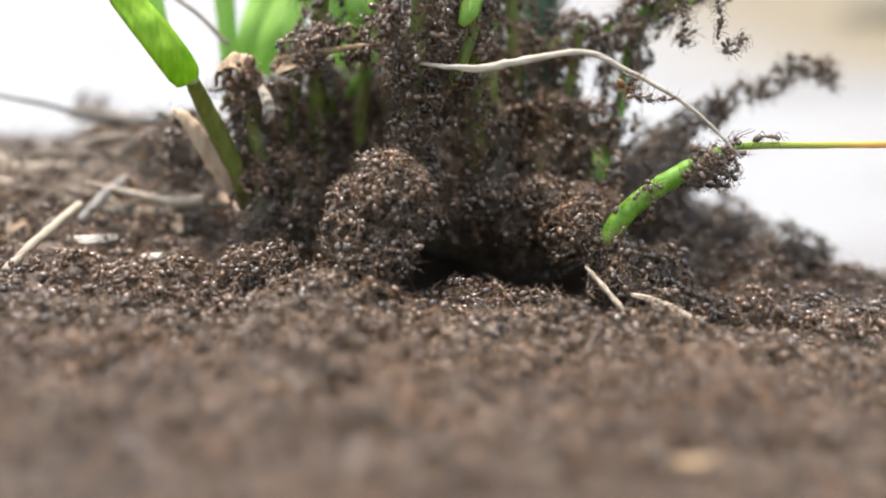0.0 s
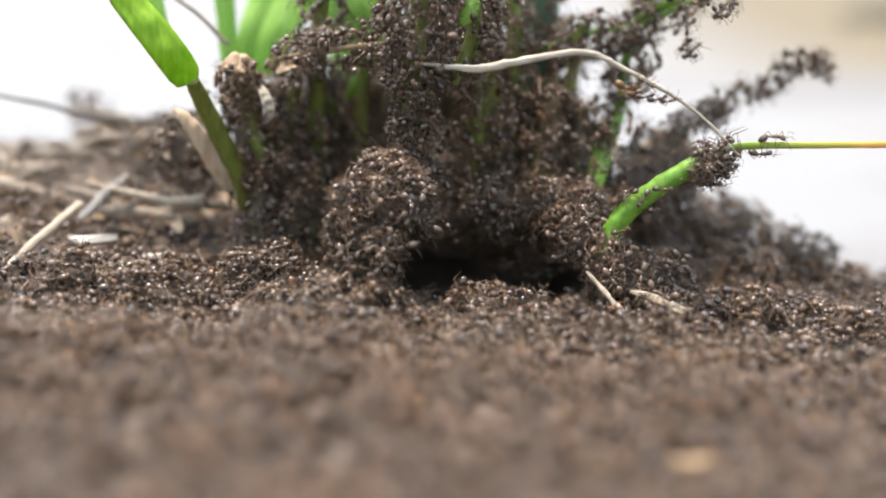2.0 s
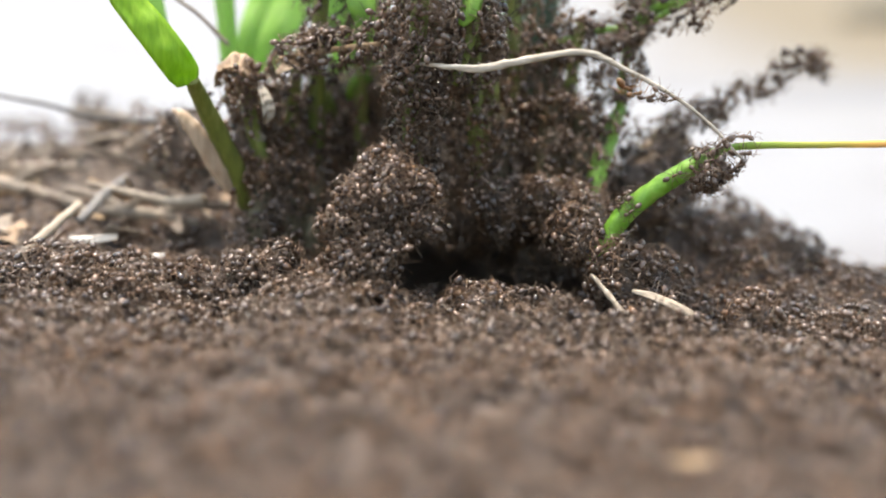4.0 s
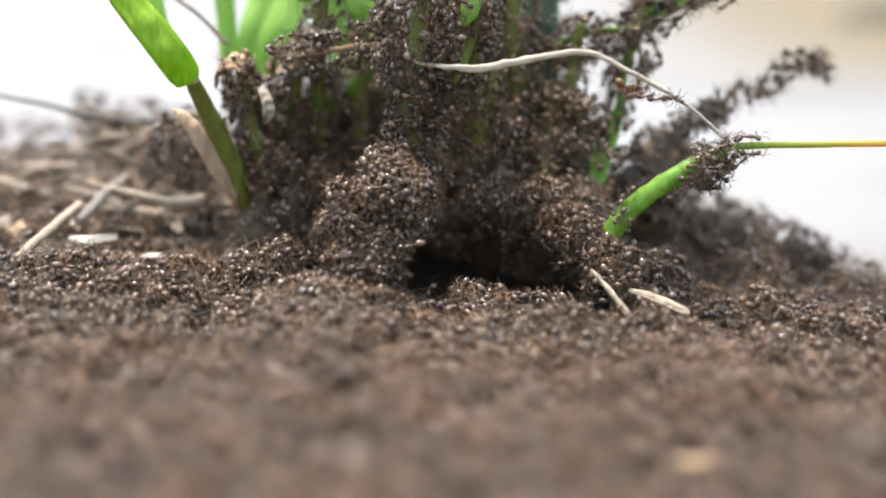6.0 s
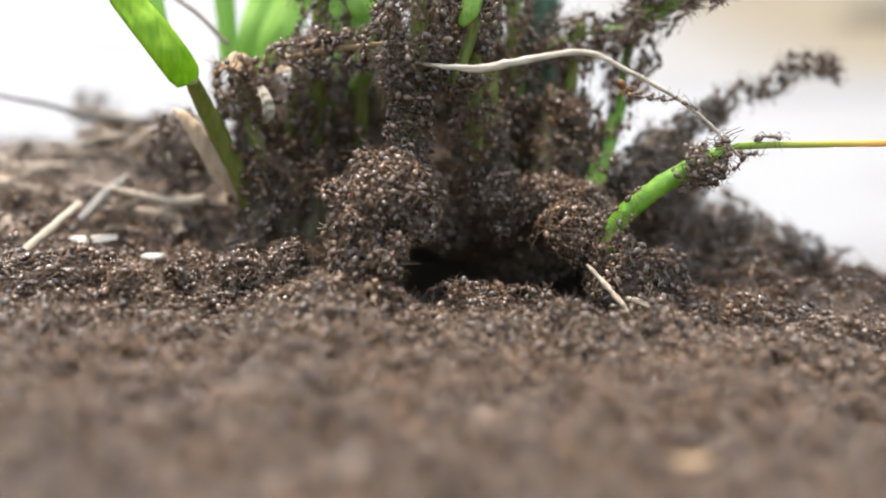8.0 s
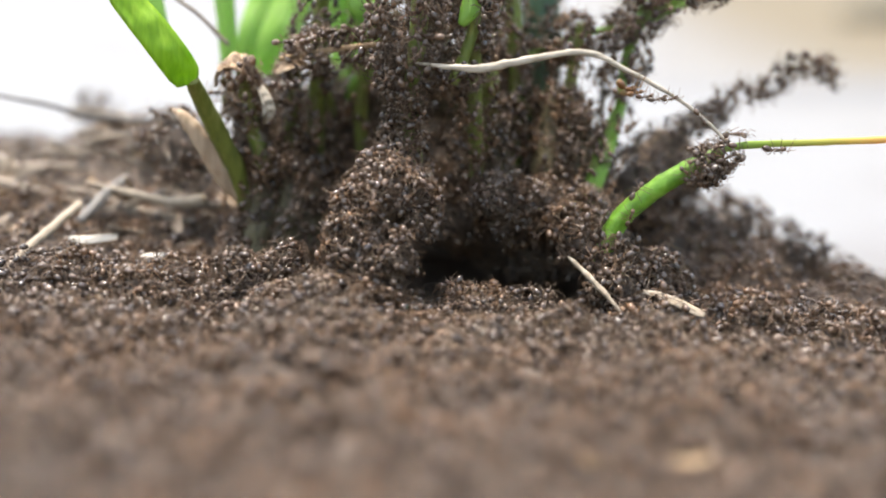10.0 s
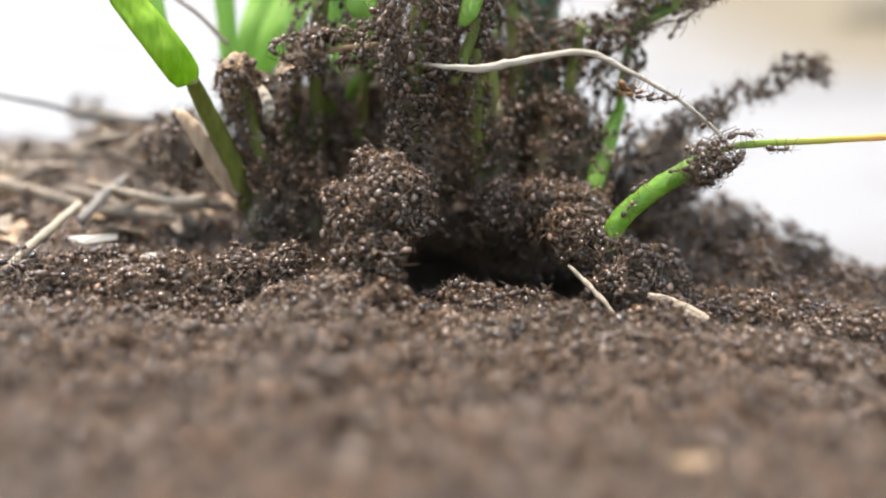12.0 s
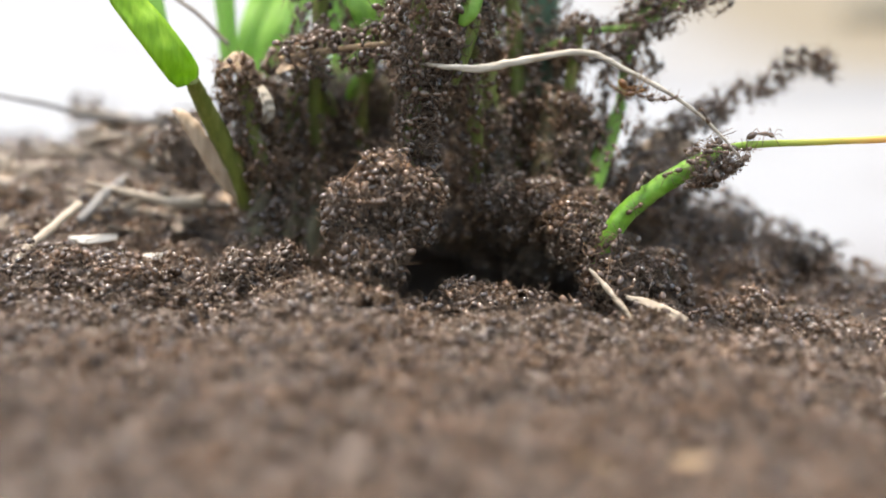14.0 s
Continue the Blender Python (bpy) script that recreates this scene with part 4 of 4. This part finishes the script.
def mesh_of(name, v, f, mat):
    me = bpy.data.meshes.new(name)
    me.from_pydata(v.tolist(), [], f.tolist())
    me.materials.append(ANT_MATS[mat] if mat < 3 else AMBER)
    me.polygons.foreach_set("use_smooth", [True] * len(me.polygons))
    return me


def build_ant(rng, amber=False):
    ant = base("ant", (0, 0, -0.02), "brown ant crawling over the swarm", "ant", "single ants")
    for name, mat, v, f in ant_pieces(rng, 2, 0.3):
        pivot = v[:3].mean(0) if name in ("leg", "antenna") else v.mean(0)
        ob = new(name, mesh_of(name, v - pivot, f, 3 if amber else mat))
        ob.parent, ob.location = ant, pivot
    return ant


def facing(pos, nrm, ahead):
    n = Vector(nrm).normalized()
    f = Vector(ahead)
    f = (f - n * f.dot(n)).normalized()
    m = Matrix((f, n.cross(f), n)).transposed().to_4x4()
    m.translation = Vector(pos)
    return m


TIMES = [0.7 * k for k in range(21)]


def route(where, ahead0, rng):
    """Rows for one ant from its places and normals time by time; it turns gently into its way."""
    rows, f = [], Vector(ahead0)
    for k, t in enumerate(TIMES):
        p, n = where[k]
        q = where[min(k + 1, len(where) - 1)][0]
        step = Vector(q) - Vector(p)
        if step.length > 1e-5:
            f = (f.normalized() * 0.6 + step.normalized() * 0.5 + Vector(rng.normal(0, 0.12, 3))).normalized()
        rows.append((t, facing(p, n, f)))
    return rows


def soil_place(x, y, lift):
    e = 1e-3
    z = float(soil_height(x, y))
    n = Vector((-(float(soil_height(x + e, y)) - z) / e, -(float(soil_height(x, y + e)) - z) / e, 1)).normalized()
    return Vector((x, y, z)) + n * lift, n


def soil_route(rng):
    while True:
        d = rng.uniform(0.162, 0.2)
        x, y = rng.uniform(-0.44, 0.44) * d, d - 0.19
        if off_pit(np.array([x]), np.array([y]))[0] and abs(x - 0.012) > 0.018:
            break
    a, pace, lift = rng.uniform(0, 6.28), rng.uniform(0.0008, 0.0032), rng.uniform(0.0012, 0.0024)
    home, where = (x, y), []
    a0 = a
    for _ in TIMES:
        where.append(soil_place(x, y, lift))
        a += rng.normal(0, 0.35)
        back = math.atan2(home[1] - y, home[0] - x)
        if math.hypot(x - home[0], y - home[1]) > 0.009:
            a += 0.7 * math.sin(back - a)
        nx, ny = x + pace * math.cos(a), y + pace * math.sin(a) * 0.6
        if off_pit(np.array([nx]), np.array([ny]))[0]:
            x, y = nx, ny
    return route(where, (math.cos(a0), math.sin(a0), 0), rng)


def lump_route(rng, c, r):
    v = Vector((rng.normal(0, 0.8), -abs(rng.normal(0, 0.8)) - 0.2, abs(rng.normal(0, 0.8)))).normalized()
    spin, where = Vector(rng.normal(0, 1, 3)), []
    for _ in TIMES:
        n = Vector((v.x / r[0], v.y / r[1], v.z / r[2])).normalized()
        where.append((Vector(c) + Vector((v.x * r[0], v.y * r[1], v.z * r[2])) * 1.04 + n * 0.0008, n))
        spin = (spin + Vector(rng.normal(0, 0.5, 3))).normalized()
        w = (v + spin.cross(v) * 0.14)
        w.y = min(w.y, 0.1)
        w.z = max(w.z, -0.35)
        v = w.normalized()
    return route(where, spin.cross(v), rng)


def stem_route(rng, pts, radius):
    line = spline(pts, 12)
    s, pace, a, where = rng.uniform(0.05, 0.95), rng.choice([-1, 1]) * rng.uniform(0.01, 0.045), rng.uniform(-2.8, -0.3), []
    for _ in TIMES:
        k = s * (len(line) - 1.001)
        i = int(k)
        p, d = line[i].lerp(line[i + 1], k - i), (line[i + 1] - line[i]).normalized()
        u = Vector((0, 1, 0)).cross(d).normalized()
        w = d.cross(u)
        n = u * math.cos(a) + w * math.sin(a)
        where.append((p + n * radius, n))
        a += rng.normal(0, 0.15)
        s += pace
        if not 0.02 < s < 0.98:
            s, pace = min(max(s, 0.02), 0.98), -pace * 0.5
    return route(where, (line[-1] - line[0]) * (1 if pace > 0 else -1), rng)


def build_ants():
    rng = np.random.default_rng(23)
    moulds = [build_ant(rng) for _ in range(5)]
    used = set()

    def settle(label, rows, size, alive=False, ant=None):
        if ant is None:
            k = int(rng.integers(0, len(moulds)))
            ant = moulds[k] if k not in used else copy_thing(moulds[k], Matrix())
            used.add(k)
        ant.scale = (size, size, size)
        ant["label"] = label
        ANTS.append((ant, rows, alive))

    shoot = ((0.0300, 0.0020, 0.0133), (0.0329, 0.0020, 0.0178), (0.0382, 0.0010, 0.0227), (0.0444, 0.0000, 0.0269))
    for _ in range(6):
        settle("brown ant climbing a green shoot", stem_route(rng, shoot, 0.0021), rng.uniform(1.2, 1.5), True)
    knot = ((0.0443, 0.0000, 0.0268), (0.0471, 0.0000, 0.0270), (0.0506, 0.0000, 0.0300))
    for _ in range(12):
        settle("brown ant in a knot of ants on a bent shoot", stem_route(rng, knot, 0.0022), rng.uniform(1.35, 1.65), True)
    root = ((0.0240, -0.0020, 0.0470), (0.0319, -0.0020, 0.0439), (0.0400, -0.0020, 0.0395), (0.0461, -0.0020, 0.0351))
    settle("brown ant walking along a dry root", stem_route(rng, root, 0.0007), 1.2, True)
    under = (((0.0314, -0.003, 0.0422), (0.6, 0, -1), 1.9), ((0.033, -0.003, 0.0408), (0.9, 0, -0.5), 1.2), ((0.0348, -0.003, 0.0402), (1, 0, -0.1), 1.25), ((0.0368, -0.003, 0.0399), (1, 0, -0.1), 1.25), ((0.039, -0.003, 0.0397), (1, 0, 0.1), 1.15))
    for k, (p, way, size) in enumerate(under):
        rows = [(t, facing(Vector(p) + Vector(rng.normal(0, 1.2e-4, 3)), (0.3, -0.4, -1), Vector(way) + Vector(rng.normal(0, 0.12, 3)))) for t in TIMES]
        settle("amber ant hanging under a dry root" if k < 2 else "brown ant hanging under a dry root", rows, size, False, build_ant(rng, True) if k < 2 else None)
    # the outer end of a hanging chain of ants, which sways and curls
    reach = spline(((0.0564, 0.0380, 0.0336), (0.0594, 0.0380, 0.0336), (0.0618, 0.0390, 0.0383), (0.0675, 0.0400, 0.0382), (0.0704, 0.0400, 0.0412), (0.0732, 0.0410, 0.0438), (0.0771, 0.0410, 0.0445), (0.0804, 0.0420, 0.0445), (0.0820, 0.0420, 0.0426)), 12)
    for k in range(44):
        u = k / 43
        i = min(int(u * (len(reach) - 1)), len(reach) - 2)
        p, d = reach[i], (reach[i + 1] - reach[i]).normalized()
        side = Vector((-d.z, 0.3, d.x))
        p = p + side * (0.0016 * math.sin(k * 2.3) * (1 - 0.5 * u)) + Vector(rng.normal(0, 2.5e-4, 3))
        n, way = Vector(rng.normal(0, 1, 3)), d + Vector(rng.normal(0, 0.55, 3))
        rows = [(t, facing(p + Vector((dx, 0, dz)) * (1e-4 * u * u) + side * (4e-4 * u * math.sin(1.7 * t + 5 * u)), n, way + Vector(rng.normal(0, 0.1, 3))))
                for t, dx, dz in ((0, 22, -12), (1.0, 10, -6), (2.0, 4, 2), (3.0, -6, 8), (5.5, 0, 4), (6.5, 4, 2), (8.0, 26, 2), (10.5, 18, -16), (11.0, 14, -20), (12.0, 0, -6), (13.0, 2, -4), (14.0, 12, 6))]
        settle("brown ant in a hanging chain of ants", rows, rng.uniform(1.6, 2.0))
    for i, n in ((0, 20), (1, 5), (3, 4), (5, 6), (6, 4), (8, 4), (10, 6), (11, 4), (9, 4)):
        for _ in range(n):
            settle("brown ant climbing a crowded grass stalk", stem_route(rng, STALKS[i][0], STALKS[i][1] * 1.2 if i > 8 else STALKS[i][2][1] * 1.05), rng.uniform(1.4, 2.0), i == 0)
    for c, r, n in LUMPS:
        for _ in range(max(2, n // 36)):
            settle("brown ant clambering over a clump of ants", lump_route(rng, c, r), rng.uniform(1.4, 2.0), c[1] < -0.002 and n > 120)
    for _ in range(62):
        settle("brown ant crawling over the crowded soil", soil_route(rng), rng.uniform(1.4, 2.05))
    # a string of ants that dangles from a leaf and is drawn up
    hang = spline(((0.0490, 0.0100, 0.0623), (0.0498, 0.0100, 0.0573), (0.0505, 0.0100, 0.0523), (0.0519, 0.0100, 0.0484), (0.0536, 0.0100, 0.0470), (0.0552, 0.0100, 0.0492)), 8)
    for k in range(15):
        u = k / 14 * (len(hang) - 1.001)
        i = int(u)
        p, d = hang[i].lerp(hang[i + 1], u - i), (hang[i + 1] - hang[i]).normalized()
        n = Vector(rng.normal(0, 1, 3))
        rows = [(t, facing(p + Vector((dx * 1e-4, 0, dz * 1e-4)) + Vector(rng.normal(0, 1.2e-4, 3)), n, d))
                for t, dx, dz in ((0, 0, 0), (0.3, -10, -3), (0.6, -4, 42), (1.0, 0, 78), (1.6, 4, 66), (2.0, -20, 62), (3.0, -26, 80), (5.5, -30, 96), (8.0, -28, 92), (11.0, -30, 96), (14.0, -30, 98))]
        settle("brown ant in a string of ants dangling from a leaf", rows, rng.uniform(1.05, 1.3))
    # a second string, which swings and is drawn up later
    hang = spline(((0.0458, 0.0180, 0.0587), (0.0463, 0.0180, 0.0551), (0.0456, 0.0180, 0.0519), (0.0464, 0.0180, 0.0491), (0.0472, 0.0180, 0.0497)), 8)
    for k in range(9):
        u = k / 8
        i = min(int(u * (len(hang) - 1)), len(hang) - 2)
        p, d, n = hang[i] + Vector(rng.normal(0, 3e-4, 3)), (hang[i + 1] - hang[i]).normalized(), Vector(rng.normal(0, 1, 3))
        rows = [(t, facing(p + Vector((dx, 0, dz)) * (1.1e-4 * (0.35 + 0.65 * u)), n, d + Vector(rng.normal(0, 0.2, 3))))
                for t, dx, dz in ((0, 0, 0), (0.3, -4, -8), (0.6, -7, -32), (0.9, 0, -42), (1.2, 0, -26), (1.6, -10, -20), (2.0, 10, -24), (2.5, 26, -16), (3.0, 30, -6), (5.5, 20, 70), (14.0, 20, 72))]
        settle("brown ant in a string of ants dangling from a leaf", rows, rng.uniform(1.2, 1.5))
    # two ants at the yellow blade: one on top of it, one hanging under it
    top = [(0, (0.0573, 0.0000, 0.0310)), (1.0, (0.0548, 0.0000, 0.0310)), (2.0, (0.0583, 0.0000, 0.0310)), (3.0, (0.0523, 0.0000, 0.0310)), (5.5, (0.0536, 0.0000, 0.0310)), (7.5, (0.0563, 0.0000, 0.0310)),
           (8.0, (0.0575, 0.0000, 0.0310)), (10.5, (0.0507, 0.0000, 0.0315)), (12.0, (0.0527, 0.0000, 0.0315)), (12.5, (0.0562, 0.0000, 0.0315)), (13.0, (0.0567, 0.0000, 0.0315)), (13.5, (0.0602, 0.0000, 0.0315)), (14.0, (0.0562, 0.0000, 0.0315))]
    settle("brown ant walking on top of a yellow grass blade", [(t, facing(p, (0.05, -0.3, 1), (1, -0.15, 0.02))) for t, p in top], 1.75, True)
    low = [(0, (0.0518, 0.0000, 0.0304)), (1.0, (0.0581, 0.0000, 0.0304)), (1.5, (0.0603, 0.0000, 0.0304)), (2.0, (0.0563, 0.0000, 0.0304)), (3.0, (0.0518, 0.0000, 0.0304)), (5.5, (0.0543, 0.0000, 0.0304)), (6.5, (0.0543, 0.0000, 0.0304)),
           (8.0, (0.0538, 0.0000, 0.0304)), (10.5, (0.0593, 0.0000, 0.0312)), (11.0, (0.0590, 0.0000, 0.0312)), (11.5, (0.0610, 0.0000, 0.0312)), (12.0, (0.0593, 0.0000, 0.0312)), (12.5, (0.0547, 0.0000, 0.0312)), (14.0, (0.0527, 0.0000, 0.0312))]
    settle("brown ant hanging under a yellow grass blade", [(t, facing(p, (0.1, -0.35, -1), (1, 0.1, -0.3))) for t, p in low], 1.65, True)


def build_bits():
    """Litter that the ants drag about by the burrow."""
    a = base("straw", (0.0251, -0.0085, 0.0102), "pale bent straw dragged about by ants", "straw")
    part("stem", local(tube(((0.0247, -0.0085, 0.0107), (0.0272, -0.0105, 0.0081), (0.0299, -0.0135, 0.0050), (0.0328, -0.0170, 0.0011)), [0.0002, 0.0005, 0.00045, 0.00015], 8, 8, 0.7, 0.5, 2), a), M_DRAGGED, a)
    b = base("wood_chip", (0.0364, -0.0065, 0.0056), "pale sliver of wood dragged about by ants", "wood chip")
    part("chip", local(ribbon(((0.0356, -0.0065, 0.0057), (0.0382, -0.0075, 0.0052), (0.0414, -0.0090, 0.0041), (0.0440, -0.0105, 0.0030), (0.0454, -0.0110, 0.0024)), (0.0003, 0.0006, 0.0008, 0.0007, 0.0004), across=(0.3, 0.5, 0.8), fold=0.35, thick=0.0004, wave=0.5, n=5, seed=4), b), M_CHIP, b)
    return a, b


build_ground_swarm()
build_burrow_swarm()
build_lumps()
build_crown()
build_inner()
build_tuft()
build_tiller()
build_dead_leaf()
build_shoot()
YELLOW = build_yellow()
build_root()
build_chain()
build_straws()
build_hollow_swarm()


STRAW_BIT, CHIP_BIT = build_bits()
build_ants()


def motions():
    """All that moves: the swarm churns, single ants walk, litter is dragged, the yellow blade sways."""
    rng = np.random.default_rng(11)
    for ob in SWARMS:
        rows, m0 = [], ob.location.copy()
        for t in np.arange(0, 14.01, 0.5):
            s = rng.normal(0, 1, 3) * (0.0011, 0.0009, 0.0005)
            r = rng.normal(0, 0.9, 3)
            rows.append((float(t), pose(*(m0 + Vector(s)), *r)))
        walk(ob, rows)
    for ant, rows, alive in ANTS:
        walk(ant, rows)
        if alive:
            for leg in [c for c in ant.children if c.name.startswith("leg")]:
                p, q = leg.location.copy(), rng.uniform(0, 6.28)
                walk(leg, [(0.35 * k, pose(*p, 0, 0, 16 * math.sin(q + 2.4 * k))) for k in range(41)])
    p = YELLOW.location.copy()
    walk(YELLOW, [(t, pose(*p, 0, a, 0)) for t, a in ((0, 0), (3.0, 0), (5.5, -0.5), (7.5, -0.3), (8.0, -0.5), (10.5, -2.0), (11.5, -2.6), (12.5, -2.6), (13.5, -2.0), (14.0, -1.8))])
    straw_rows = [(0, 0, 0, 0.0003), (0.5, 6, 4, 0.0014), (1.0, 0, 0, 0.0005), (2.0, 4, 2, 0.0012), (2.5, 26, 20, 0), (3.0, 20, 16, 0), (5.5, 8, 6, 0.0013), (6.0, 10, 5, 0.0003),
                  (7.0, 8, 8, 0.0012), (8.0, 3, -4, 0.0004), (10.5, -32, -28, 0.0016), (11.5, -34, -32, 0.0024), (12.5, -5, -2, 0.0020), (13.3, 15, 14, 0), (14.0, 8, 0, 0.0008)]
    p = STRAW_BIT.location.copy()
    walk(STRAW_BIT, [(t, pose(p.x + a * 1e-4, p.y - b * 3e-5 + c * 1.6, p.z - b * 1e-4 - c * 1.1, 0, b * 0.2, 0)) for t, a, b, c in straw_rows])
    chip_rows = [(0, -25, -4, 0.0006), (1.0, -32, -12, 0.0008), (3.0, -22, -6, 0.0004), (6.0, -30, -8, 0.0004), (7.5, -34, -14, 0.0014), (8.0, -34, -12, 0.0014),
                 (10.5, 0, 0, 0), (11.0, -2, 0, 0), (12.4, 6, 3, 0.0003), (13.0, -25, -8, 0.0009), (14.0, -34, -10, 0.0012)]
    p = CHIP_BIT.location.copy()
    walk(CHIP_BIT, [(t, pose(p.x + a * 1e-4, p.y, p.z - b * 1e-4 - c * 1.8, 0, b * 0.15, 0)) for t, a, b, c in chip_rows])


motions()
